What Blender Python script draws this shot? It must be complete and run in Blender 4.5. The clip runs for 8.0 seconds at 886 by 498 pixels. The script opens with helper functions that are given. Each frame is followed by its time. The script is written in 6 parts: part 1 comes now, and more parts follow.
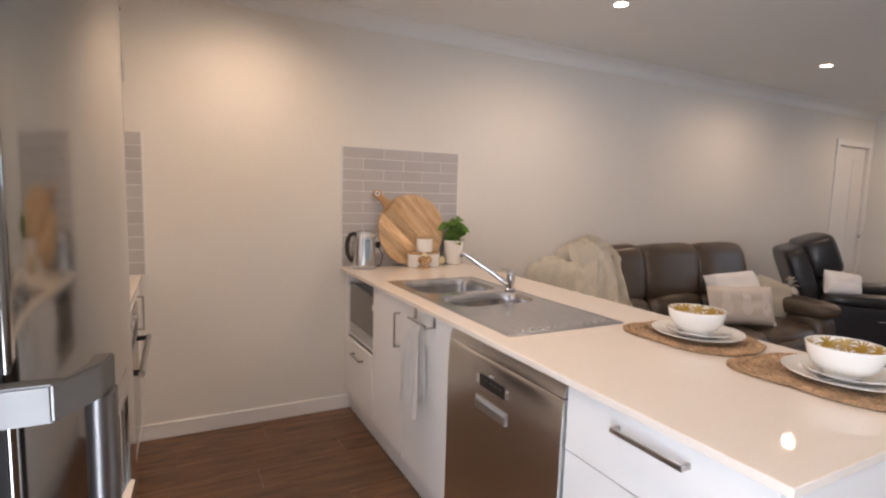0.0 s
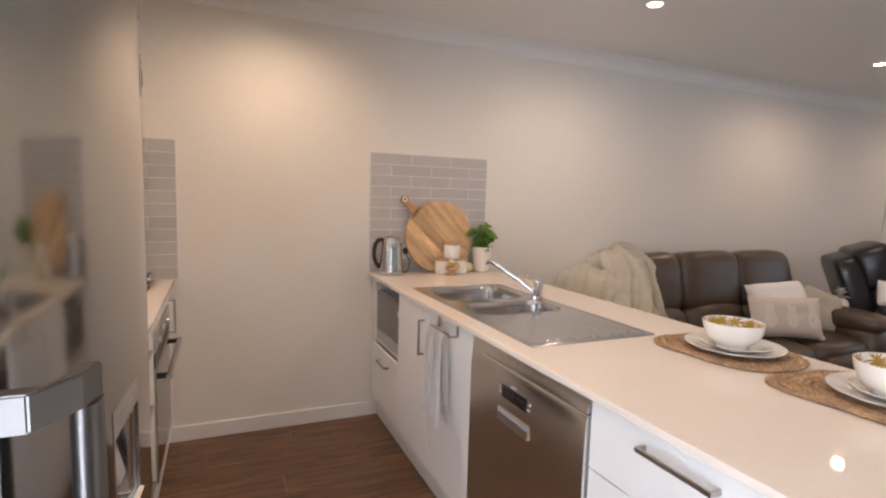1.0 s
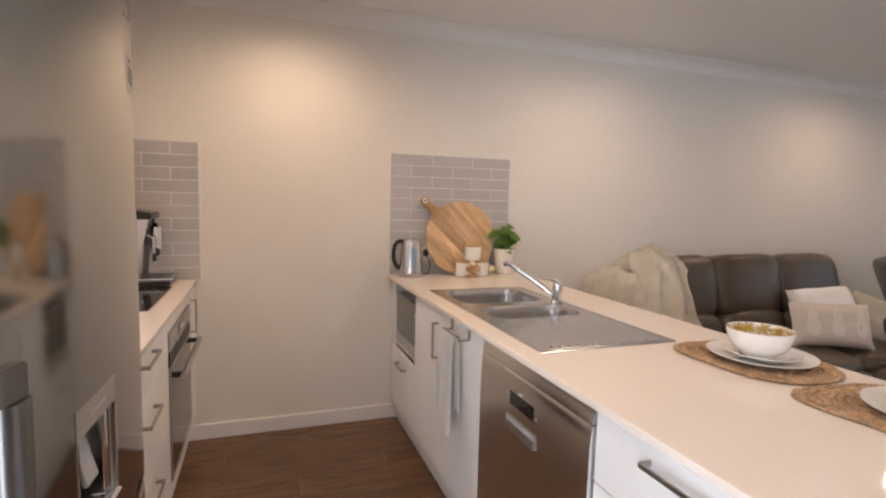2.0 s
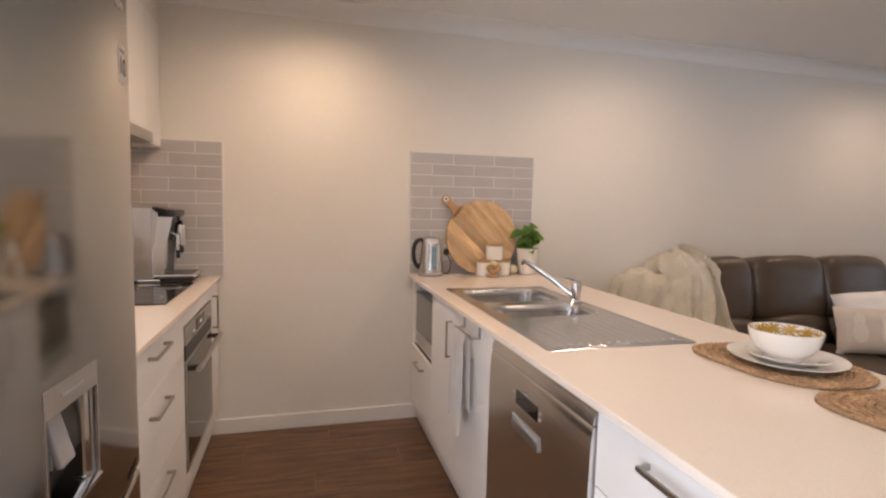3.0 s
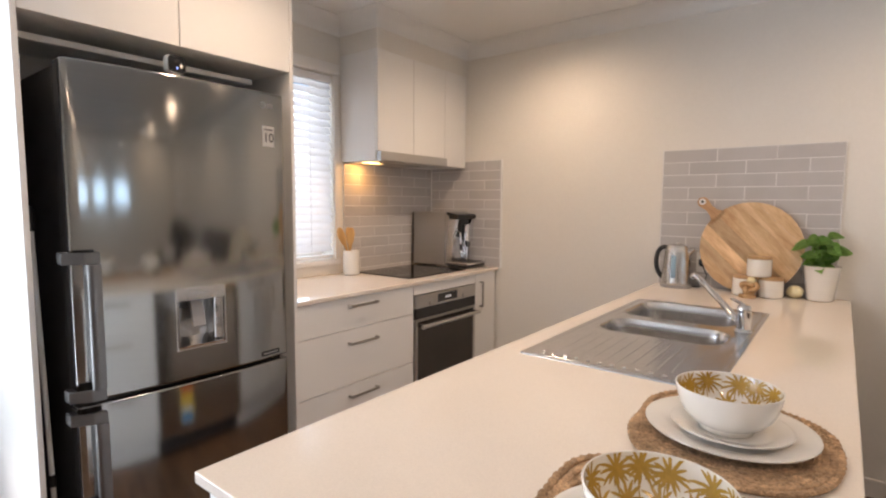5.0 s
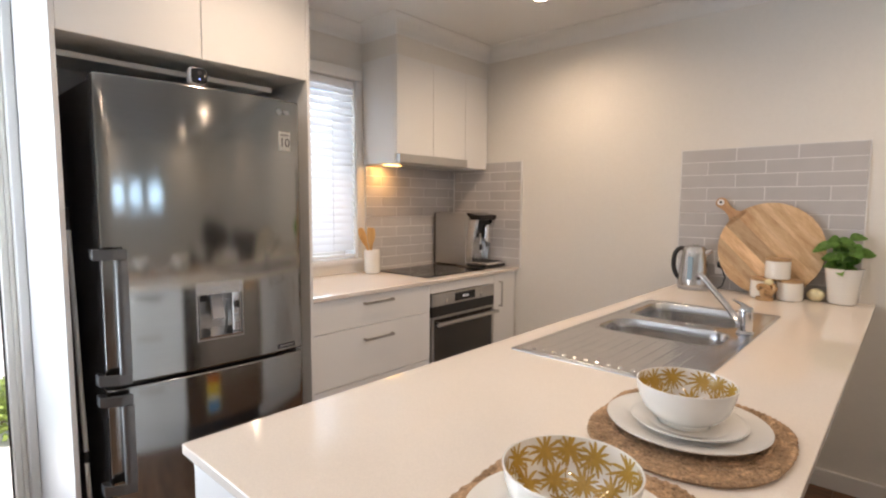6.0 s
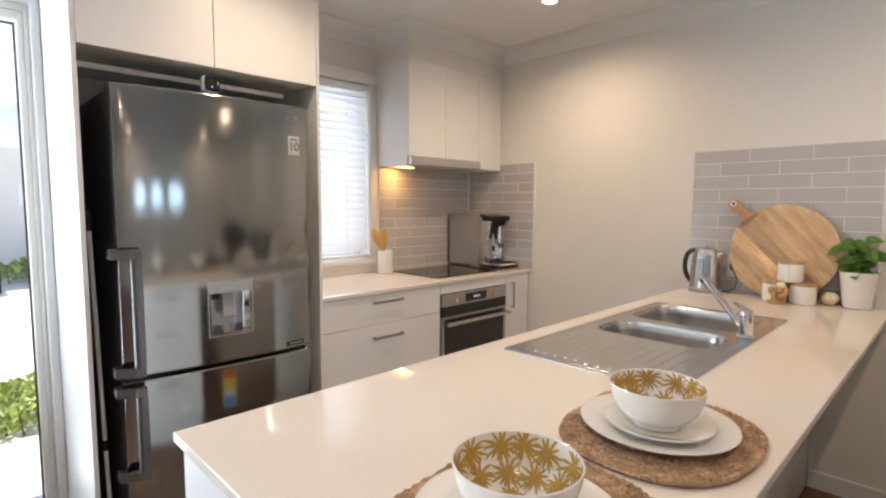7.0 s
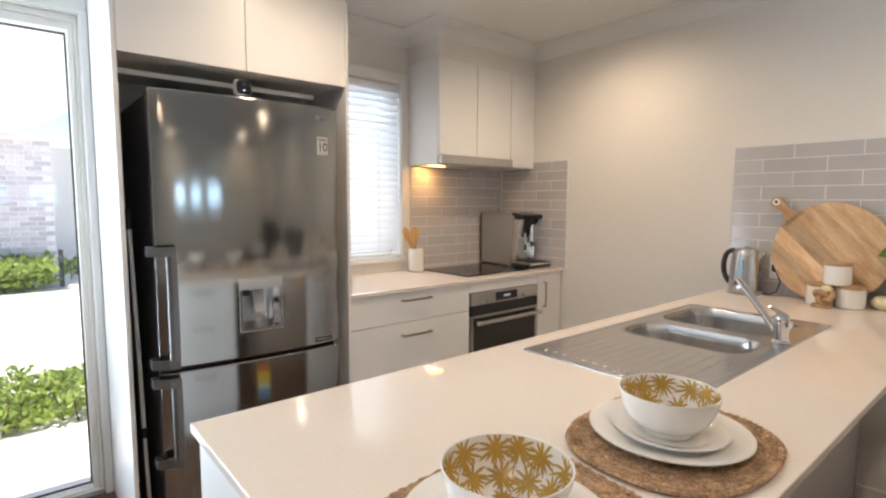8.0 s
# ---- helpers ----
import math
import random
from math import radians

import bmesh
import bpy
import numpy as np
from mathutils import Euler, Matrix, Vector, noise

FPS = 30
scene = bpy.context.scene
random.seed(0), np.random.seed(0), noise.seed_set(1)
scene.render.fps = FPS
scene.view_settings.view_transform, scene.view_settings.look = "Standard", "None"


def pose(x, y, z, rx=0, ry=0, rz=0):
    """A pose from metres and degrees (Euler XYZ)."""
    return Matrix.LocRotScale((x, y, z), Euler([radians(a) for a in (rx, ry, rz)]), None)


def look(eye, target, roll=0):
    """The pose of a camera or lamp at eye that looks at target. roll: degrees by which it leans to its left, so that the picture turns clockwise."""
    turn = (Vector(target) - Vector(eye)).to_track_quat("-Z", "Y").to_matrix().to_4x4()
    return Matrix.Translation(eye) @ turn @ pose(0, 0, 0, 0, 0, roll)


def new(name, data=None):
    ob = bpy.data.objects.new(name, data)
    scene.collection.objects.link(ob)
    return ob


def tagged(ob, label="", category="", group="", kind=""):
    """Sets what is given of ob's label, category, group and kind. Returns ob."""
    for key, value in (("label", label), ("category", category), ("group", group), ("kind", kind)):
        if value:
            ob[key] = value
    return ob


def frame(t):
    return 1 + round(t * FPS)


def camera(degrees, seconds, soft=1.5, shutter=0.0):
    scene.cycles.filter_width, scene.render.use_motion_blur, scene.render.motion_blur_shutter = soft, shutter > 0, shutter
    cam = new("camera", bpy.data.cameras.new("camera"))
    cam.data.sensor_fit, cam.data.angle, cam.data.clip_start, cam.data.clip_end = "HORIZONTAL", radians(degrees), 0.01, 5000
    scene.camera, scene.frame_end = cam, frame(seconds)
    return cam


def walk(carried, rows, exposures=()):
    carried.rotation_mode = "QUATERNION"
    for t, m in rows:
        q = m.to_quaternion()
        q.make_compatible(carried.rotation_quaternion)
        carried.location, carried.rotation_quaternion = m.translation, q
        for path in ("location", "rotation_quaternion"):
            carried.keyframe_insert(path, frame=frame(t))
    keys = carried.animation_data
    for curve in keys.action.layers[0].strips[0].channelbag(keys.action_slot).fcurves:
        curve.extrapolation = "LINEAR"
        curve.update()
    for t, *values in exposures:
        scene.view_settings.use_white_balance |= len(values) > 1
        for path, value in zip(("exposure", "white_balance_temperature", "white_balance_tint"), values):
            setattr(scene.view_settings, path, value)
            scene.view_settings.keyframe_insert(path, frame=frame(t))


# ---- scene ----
cam = camera(81.5, 8.0, soft=2.2)
PATH = [
    (0, (-0.003, -0.001, 1.373), (0.912, 1.765, 1.162), 1.6),
    (0.5, (0.022, 0.015, 1.379), (0.874, 1.812, 1.176), 1.7),
    (1, (0.048, 0.013, 1.373), (0.844, 1.837, 1.182), 1.6),
    (1.5, (0.095, 0.019, 1.37), (0.829, 1.87, 1.183), 1.5),
    (3, (0.261, 0.023, 1.333), (0.79, 1.945, 1.162), 1.3),
    (3.5, (0.353, 0.021, 1.315), (0.785, 1.967, 1.152), 1.3),
    (3.8, (0.566, -0.034, 1.315), (0.794, 1.945, 1.148), 1.1),
    (4, (0.796, -0.086, 1.311), (0.701, 1.905, 1.141), 0.8),
    (4.1, (0.919, -0.092, 1.309), (0.637, 1.881, 1.136), 0.8),
    (4.3, (1.155, -0.077, 1.335), (0.544, 1.818, 1.149), 0.6),
    (4.5, (1.412, 0.003, 1.35), (0.536, 1.79, 1.159), 0.5),
    (4.8, (1.64, 0.05, 1.338), (0.486, 1.674, 1.166), 0.4),
    (5, (1.697, 0.049, 1.349), (0.475, 1.623, 1.173), 0.4),
    (6.5, (1.901, 0.114, 1.351), (0.524, 1.555, 1.183), 0.3),
    (7, (1.949, 0.131, 1.358), (0.528, 1.528, 1.185), 0.3),
    (7.5, (1.981, 0.154, 1.359), (0.511, 1.499, 1.184), 0.3),
    (8, (1.996, 0.182, 1.364), (0.468, 1.459, 1.181), 0.2),
]
walk(cam, [(t, look(eye, target, roll)) for t, eye, target, roll in PATH],
     exposures=[(0.0, 0.74, 7050, 23), (4.2, 0.78, 7450, 25), (5.0, 0.84, 7000, 20), (6.5, 0.87, 6800, 17), (8.0, 0.91, 6700, 14)])

# ---- light ----
world = bpy.data.worlds.new("world")
scene.world = world
world.use_nodes = True
wn = world.node_tree
sky = wn.nodes.new("ShaderNodeTexSky")
sky.sky_type = "NISHITA"
sky.sun_disc = False
sky.sun_elevation = radians(65.0)
sky.sun_rotation = radians(174.7)
wn.links.new(sky.outputs[0], wn.nodes["Background"].inputs["Color"])
wn.nodes["Background"].inputs["Strength"].default_value = 0.15

CEIL = 2.44


def lamp(name, kind, energy, color, matrix, label, category, **kw):
    data = bpy.data.lights.new(name, kind)
    data.energy, data.color = energy, color
    ob = new(name, data)
    ob.matrix_world = matrix
    tagged(ob, label, category, kind="structure")
    return ob, data


sun, sun_data = lamp("sun", "SUN", 5.0, (1.0, 0.95, 0.88), look((0.12, -1.3, 2.8), (0, 0, 0)), "high midday sun over the yard outside", "sun")
sun_data.angle = radians(0.5)

DAY = (0.70, 0.86, 1.0)
day1, d = lamp("daylight_patio_door", "AREA", 50.0, DAY, look((-0.93, -0.98, 1.0), (1.0, -0.60, 2.1)), "daylight coming in through the glazed patio door", "daylight")
d.shape, d.size, d.size_y = "RECTANGLE", 1.2, 1.9
day2, d = lamp("daylight_far_window", "AREA", 5.5, (0.36, 0.66, 1.0), look((7.285, 0.70, 1.46), (2.0, 0.70, 1.6)), "daylight coming in through the living room window", "daylight")
d.shape, d.size, d.size_y = "RECTANGLE", 1.9, 0.34
day3, d = lamp("daylight_kitchen_window", "AREA", 4.0, DAY, look((-0.97, 1.82, 1.55), (1.0, 1.82, 1.5)), "daylight coming in through the small kitchen window", "daylight")
d.shape, d.size, d.size_y = "RECTANGLE", 0.55, 1.0

WARM = (1.0, 0.79, 0.57)
DOWNLIGHTS = [(0.32, 2.52), (2.19, 2.19), (4.46, 2.29), (0.34, 1.12), (2.19, -0.30), (4.46, -0.30), (6.60, 2.29), (6.60, -0.30)]


# ---- materials ----
def material(name, color, rough=0.5, metal=0.0, grain=(), spots=(), bump=(), coat=0.0, **kw):
    """grain and spots: (scale, strength, detail) of fine and broad colour variation; bump: (scale, strength, stretch xyz)."""
    m = bpy.data.materials.new(name)
    m.use_nodes = True
    nt = m.node_tree
    b = nt.nodes["Principled BSDF"]
    b.inputs["Roughness"].default_value = rough
    b.inputs["Metallic"].default_value = metal
    b.inputs["Coat Weight"].default_value = coat
    b.inputs["Specular IOR Level"].default_value = kw.get("specular", 0.5)
    b.inputs["Coat Roughness"].default_value = 0.08
    if kw.get("brushed"):
        b.inputs["Anisotropic"].default_value = kw["brushed"]
        b.inputs["Anisotropic Rotation"].default_value = 0.25
        tan = nt.nodes.new("ShaderNodeTangent")
        tan.direction_type, tan.axis = "RADIAL", "Z"
        nt.links.new(tan.outputs[0], b.inputs["Tangent"])
    geo = nt.nodes.new("ShaderNodeNewGeometry")
    mp = nt.nodes.new("ShaderNodeMapping")
    nt.links.new(geo.outputs["Position"], mp.inputs["Vector"])
    mp.inputs["Scale"].default_value = kw.get("stretch", (1, 1, 1))
    rgb = nt.nodes.new("ShaderNodeRGB")
    rgb.outputs[0].default_value = (*color, 1)
    out = rgb.outputs[0]
    for scale, strength in [g for g in (grain, spots) if g]:
        n = nt.nodes.new("ShaderNodeTexNoise")
        n.inputs["Scale"].default_value = scale
        n.inputs["Detail"].default_value = 5
        nt.links.new(mp.outputs[0], n.inputs["Vector"])
        r = nt.nodes.new("ShaderNodeMapRange")
        r.inputs["From Min"].default_value, r.inputs["From Max"].default_value = 0.3, 0.7
        r.inputs["To Min"].default_value, r.inputs["To Max"].default_value = 1 - strength, 1 + strength
        nt.links.new(n.outputs["Fac"], r.inputs["Value"])
        hsv = nt.nodes.new("ShaderNodeHueSaturation")
        nt.links.new(out, hsv.inputs["Color"])
        nt.links.new(r.outputs[0], hsv.inputs["Value"])
        out = hsv.outputs[0]
    if kw.get("vary"):
        oi = nt.nodes.new("ShaderNodeObjectInfo")
        r = nt.nodes.new("ShaderNodeMapRange")
        r.inputs["To Min"].default_value, r.inputs["To Max"].default_value = 1 - kw["vary"], 1 + kw["vary"]
        nt.links.new(oi.outputs["Random"], r.inputs["Value"])
        hsv = nt.nodes.new("ShaderNodeHueSaturation")
        nt.links.new(out, hsv.inputs["Color"])
        nt.links.new(r.outputs[0], hsv.inputs["Value"])
        out = hsv.outputs[0]
    if kw.get("island"):
        r = nt.nodes.new("ShaderNodeMapRange")
        r.inputs["To Min"].default_value, r.inputs["To Max"].default_value = 1 - kw["island"], 1 + kw["island"]
        nt.links.new(geo.outputs["Random Per Island"], r.inputs["Value"])
        hsv = nt.nodes.new("ShaderNodeHueSaturation")
        nt.links.new(out, hsv.inputs["Color"])
        nt.links.new(r.outputs[0], hsv.inputs["Value"])
        out = hsv.outputs[0]
    nt.links.new(out, b.inputs["Base Color"])
    if bump:
        scale, strength, stretch = bump
        n = nt.nodes.new("ShaderNodeTexNoise")
        n.inputs["Scale"].default_value = scale
        n.inputs["Detail"].default_value = 4
        mp2 = nt.nodes.new("ShaderNodeMapping")
        mp2.inputs["Scale"].default_value = stretch
        nt.links.new(geo.outputs["Position"], mp2.inputs["Vector"])
        nt.links.new(mp2.outputs[0], n.inputs["Vector"])
        bp = nt.nodes.new("ShaderNodeBump")
        bp.inputs["Strength"].default_value = strength
        bp.inputs["Distance"].default_value = kw.get("depth", 0.002)
        nt.links.new(n.outputs["Fac"], bp.inputs["Height"])
        nt.links.new(bp.outputs[0], b.inputs["Normal"])
        if kw.get("rough_vary"):
            r = nt.nodes.new("ShaderNodeMapRange")
            r.inputs["To Min"].default_value, r.inputs["To Max"].default_value = rough - kw["rough_vary"], rough + kw["rough_vary"]
            nt.links.new(n.outputs["Fac"], r.inputs["Value"])
            nt.links.new(r.outputs[0], b.inputs["Roughness"])
    if kw.get("translucent"):
        tr = nt.nodes.new("ShaderNodeBsdfTranslucent")
        nt.links.new(out, tr.inputs["Color"])
        mix = nt.nodes.new("ShaderNodeMixShader")
        mix.inputs[0].default_value = kw["translucent"]
        nt.links.new(b.outputs[0], mix.inputs[1])
        nt.links.new(tr.outputs[0], mix.inputs[2])
        nt.links.new(mix.outputs[0], nt.nodes["Material Output"].inputs["Surface"])
    return m


def glow(name, color, strength):
    m = bpy.data.materials.new(name)
    m.use_nodes = True
    b = m.node_tree.nodes["Principled BSDF"]
    b.inputs["Base Color"].default_value = (0.8, 0.8, 0.8, 1)
    b.inputs["Emission Color"].default_value = (*color, 1)
    b.inputs["Emission Strength"].default_value = strength
    return m


def wood(name, dark, light, axis_scale, rough=0.45, vary=0.0, rings=3.0, spin=0.0):
    """Long-grained wood: stretched noise and wave bands between two browns."""
    m = bpy.data.materials.new(name)
    m.use_nodes = True
    nt = m.node_tree
    b = nt.nodes["Principled BSDF"]
    geo = nt.nodes.new("ShaderNodeNewGeometry")
    oi = nt.nodes.new("ShaderNodeObjectInfo")
    off = nt.nodes.new("ShaderNodeVectorMath")
    off.operation = "MULTIPLY_ADD"
    nt.links.new(oi.outputs["Random"], off.inputs[0])
    off.inputs[1].default_value = (7.0, 13.0, 3.0)
    nt.links.new(geo.outputs["Position"], off.inputs[2])
    mp = nt.nodes.new("ShaderNodeMapping")
    mp.inputs["Scale"].default_value = axis_scale
    turn = nt.nodes.new("ShaderNodeMapping")
    turn.inputs["Rotation"].default_value = (0, radians(spin), 0)
    nt.links.new(off.outputs[0], turn.inputs["Vector"])
    nt.links.new(turn.outputs[0], mp.inputs["Vector"])
    n1 = nt.nodes.new("ShaderNodeTexNoise")
    n1.inputs["Scale"].default_value, n1.inputs["Detail"].default_value, n1.inputs["Roughness"].default_value = rings, 8, 0.62
    n1.inputs["Distortion"].default_value = 0.6
    nt.links.new(mp.outputs[0], n1.inputs["Vector"])
    n2 = nt.nodes.new("ShaderNodeTexNoise")
    n2.inputs["Scale"].default_value, n2.inputs["Detail"].default_value = rings * 9, 4
    nt.links.new(mp.outputs[0], n2.inputs["Vector"])
    add = nt.nodes.new("ShaderNodeMath")
    add.operation = "MULTIPLY_ADD"
    nt.links.new(n2.outputs["Fac"], add.inputs[0])
    add.inputs[1].default_value = 0.35
    nt.links.new(n1.outputs["Fac"], add.inputs[2])
    ramp = nt.nodes.new("ShaderNodeValToRGB")
    ramp.color_ramp.elements[0].position, ramp.color_ramp.elements[1].position = 0.48, 0.86
    ramp.color_ramp.elements[0].color, ramp.color_ramp.elements[1].color = (*dark, 1), (*light, 1)
    nt.links.new(add.outputs[0], ramp.inputs[0])
    r = nt.nodes.new("ShaderNodeMapRange")
    r.inputs["To Min"].default_value, r.inputs["To Max"].default_value = 1 - vary, 1 + vary
    nt.links.new(oi.outputs["Random"], r.inputs["Value"])
    hsv = nt.nodes.new("ShaderNodeHueSaturation")
    nt.links.new(ramp.outputs[0], hsv.inputs["Color"])
    nt.links.new(r.outputs[0], hsv.inputs["Value"])
    nt.links.new(hsv.outputs[0], b.inputs["Base Color"])
    b.inputs["Roughness"].default_value = rough
    bp = nt.nodes.new("ShaderNodeBump")
    bp.inputs["Strength"].default_value, bp.inputs["Distance"].default_value = 0.25, 0.001
    nt.links.new(add.outputs[0], bp.inputs["Height"])
    nt.links.new(bp.outputs[0], b.inputs["Normal"])
    return m


def glass(name, tint=(0.97, 0.99, 0.98)):
    m = bpy.data.materials.new(name)
    m.use_nodes = True
    b = m.node_tree.nodes["Principled BSDF"]
    b.inputs["Base Color"].default_value = (*tint, 1)
    b.inputs["Roughness"].default_value = 0.01
    b.inputs["IOR"].default_value = 1.45
    b.inputs["Transmission Weight"].default_value = 1.0
    return m


PAINT = material("wall_paint", (0.77, 0.742, 0.692), 0.62, spots=(0.9, 0.015), grain=(60, 0.012), bump=(180, 0.10, (1, 1, 1)), depth=0.0008)
CEILING = material("ceiling_paint", (0.80, 0.80, 0.78), 0.75, spots=(1.1, 0.012), bump=(120, 0.06, (1, 1, 1)), depth=0.0008)
TRIM = material("trim_paint", (0.80, 0.79, 0.77), 0.35, spots=(3.0, 0.015), bump=(40, 0.05, (1, 1, 1)))
CABINET = material("cabinet_board", (0.80, 0.79, 0.77), 0.30, spots=(2.0, 0.012), bump=(25, 0.035, (1, 1, 1)))
STONE = material("bench_stone", (0.79, 0.715, 0.635), 0.034, specular=0.32, grain=(260, 0.035), spots=(4.0, 0.015), bump=(14, 0.02, (1, 1, 1)))
TILE = material("grey_tile", (0.50, 0.485, 0.48), 0.12, vary=0.05, spots=(9.0, 0.03), bump=(16, 0.12, (1, 1, 1)))
GROUT = material("grout", (0.70, 0.69, 0.68), 0.85, grain=(300, 0.05))
STEEL = material("brushed_steel", (0.50, 0.49, 0.475), 0.30, 1.0, grain=(9, 0.04), stretch=(1, 1, 60), bump=(6, 0.05, (1, 1, 90)), depth=0.0006, rough_vary=0.05)
FRIDGE_STEEL = material("fridge_steel", (0.375, 0.37, 0.355), 0.095, 1.0, brushed=0.25, grain=(10, 0.03), stretch=(2, 0.6, 60), bump=(3.0, 0.03, (2, 0.5, 110)), depth=0.0006, rough_vary=0.03)
DW_STEEL = material("dishwasher_steel", (0.74, 0.735, 0.73), 0.21, 1.0, brushed=0.6, grain=(10, 0.03), stretch=(2, 0.6, 60), bump=(3.0, 0.03, (2, 0.5, 110)), depth=0.0006)
SINK_STEEL = material("sink_steel", (0.50, 0.505, 0.525), 0.19, 1.0, grain=(30, 0.05), bump=(120, 0.05, (1, 1, 1)), depth=0.0005, rough_vary=0.05)
BASIN_STEEL = material("basin_steel", (0.50, 0.49, 0.485), 0.22, 1.0, grain=(30, 0.05), bump=(120, 0.05, (1, 1, 1)), depth=0.0005, rough_vary=0.05)
HANDLE_STEEL = material("satin_steel", (0.21, 0.207, 0.205), 0.42, 1.0, grain=(30, 0.04), bump=(8, 0.04, (1, 1, 60)), depth=0.0006)
CHROME = material("chrome", (0.75, 0.75, 0.76), 0.06, 1.0, spots=(20, 0.02))
HANDLE = material("brushed_nickel", (0.42, 0.40, 0.38), 0.30, 1.0, grain=(200, 0.05))
BLACK = material("black_plastic", (0.015, 0.015, 0.016), 0.35, spots=(30, 0.1))
DARKBODY = material("dark_fridge_side", (0.03, 0.031, 0.034), 0.45, spots=(6, 0.1), bump=(200, 0.1, (1, 1, 1)))
BLACKGLASS = material("black_glass", (0.010, 0.010, 0.011), 0.04, spots=(8, 0.05))
OVENGLASS = material("oven_glass", (0.035, 0.030, 0.026), 0.06, spots=(8, 0.05))
GREYPLASTIC = material("grey_plastic", (0.35, 0.35, 0.36), 0.4, spots=(20, 0.04))
WHITEPLASTIC = material("white_plastic", (0.80, 0.80, 0.79), 0.32, spots=(20, 0.02))
PORCELAIN = material("white_porcelain", (0.82, 0.795, 0.745), 0.10, spots=(12, 0.012), coat=0.3)
GOLD = material("ochre_glaze", (0.46, 0.29, 0.06), 0.22, grain=(140, 0.12))
JUTE = material("woven_jute", (0.40, 0.255, 0.145), 0.85, grain=(220, 0.40), spots=(26, 0.25), bump=(420, 0.8, (1, 1, 1)), island=0.22, depth=0.003)
LEATHER = material("brown_leather", (0.072, 0.051, 0.034), 0.33, grain=(90, 0.12), spots=(5, 0.12), bump=(160, 0.30, (1, 1, 1)), depth=0.0015)
BLACKLEATHER = material("black_leather", (0.014, 0.014, 0.018), 0.30, grain=(90, 0.12), spots=(5, 0.15), bump=(160, 0.30, (1, 1, 1)), depth=0.0015)
THROW = material("cream_throw", (0.94, 0.89, 0.78), 0.95, grain=(160, 0.08), spots=(14, 0.06), bump=(90, 0.25, (1, 1, 1)), depth=0.003)
LINEN = material("grey_linen", (0.60, 0.58, 0.56), 0.95, grain=(240, 0.08), spots=(12, 0.05), bump=(350, 0.6, (1, 1, 1)), depth=0.002)
TEATOWEL = material("white_tea_towel", (0.86, 0.845, 0.83), 0.95, grain=(260, 0.05), spots=(12, 0.03), bump=(320, 0.25, (1, 1, 1)), depth=0.002)
BEIGE = material("beige_fabric", (0.50, 0.45, 0.36), 0.95, grain=(240, 0.08), spots=(12, 0.05), bump=(350, 0.6, (1, 1, 1)), depth=0.002)
SANDPRINT = material("sand_fabric", (0.68, 0.61, 0.545), 0.95, grain=(240, 0.08))
FLOORWOOD = wood("floor_wood", (0.055, 0.026, 0.013), (0.21, 0.108, 0.055), (1.2, 11.0, 11.0), 0.36, 0.16)
BOARDWOOD = wood("mango_wood", (0.44, 0.25, 0.115), (0.74, 0.53, 0.31), (1.1, 9.0, 9.0), 0.5, 0.28, spin=-45.0)
LIDWOOD = wood("lid_wood", (0.36, 0.21, 0.10), (0.58, 0.38, 0.20), (9.0, 2.0, 9.0), 0.5, 0.05)
SPOONWOOD = wood("spoon_wood", (0.50, 0.28, 0.10), (0.72, 0.46, 0.19), (9.0, 9.0, 1.4), 0.5, 0.06)
LEAF = material("houseplant_leaf", (0.19, 0.37, 0.09), 0.40, translucent=0.25, grain=(60, 0.2), island=0.3)
KETTLE_STEEL = material("polished_kettle_steel", (0.62, 0.61, 0.60), 0.25, 1.0, grain=(9, 0.04), stretch=(1, 1, 60), bump=(6, 0.05, (1, 1, 90)), depth=0.0006)
MIRRORGLASS = material("smoked_mirror_glass", (0.24, 0.225, 0.21), 0.09, 1.0, spots=(8, 0.05))
PALEPRINT = material("pale_print", (0.77, 0.715, 0.655), 0.95, grain=(240, 0.08))
HANDLEWOOD = wood("dark_mango_wood", (0.36, 0.19, 0.085), (0.60, 0.38, 0.20), (1.1, 9.0, 9.0), 0.5, 0.1, spin=-45.0)
STEM = material("plant_stem", (0.08, 0.12, 0.03), 0.6, grain=(60, 0.2))
SOIL = material("potting_soil", (0.025, 0.017, 0.012), 0.95, grain=(120, 0.4), bump=(120, 1.0, (1, 1, 1)), depth=0.006)
HEDGE = material("garden_leaf", (0.30, 0.39, 0.10), 0.38, translucent=0.4, island=0.45, grain=(30, 0.2))
TWIG = material("twig", (0.10, 0.07, 0.04), 0.9, grain=(60, 0.2))
CONCRETE = material("pale_paving", (0.62, 0.60, 0.57), 0.85, grain=(40, 0.08), spots=(1.2, 0.08), bump=(60, 0.3, (1, 1, 1)))
BRICK = material("grey_brick", (0.66, 0.62, 0.66), 0.85, vary=0.2, grain=(40, 0.15), bump=(60, 0.5, (1, 1, 1)))
MORTAR = material("mortar", (0.84, 0.83, 0.81), 0.95, grain=(50, 0.08))
ROOFING = material("pale_roofing", (0.74, 0.74, 0.74), 0.6, grain=(10, 0.06))
BLIND = material("white_blind", (0.84, 0.84, 0.85), 0.40, spots=(12, 0.015), translucent=0.105)
ALU = material("cream_aluminium", (0.85, 0.83, 0.78), 0.40, spots=(10, 0.02))
SEAL = material("dark_seal", (0.03, 0.03, 0.03), 0.7, grain=(60, 0.2))
PANE = glass("clear_glass")
LED = glow("led_disc", (1.0, 0.86, 0.66), 30.0)
HOODLED = glow("hood_lamp", (1.0, 0.60, 0.20), 3.5)
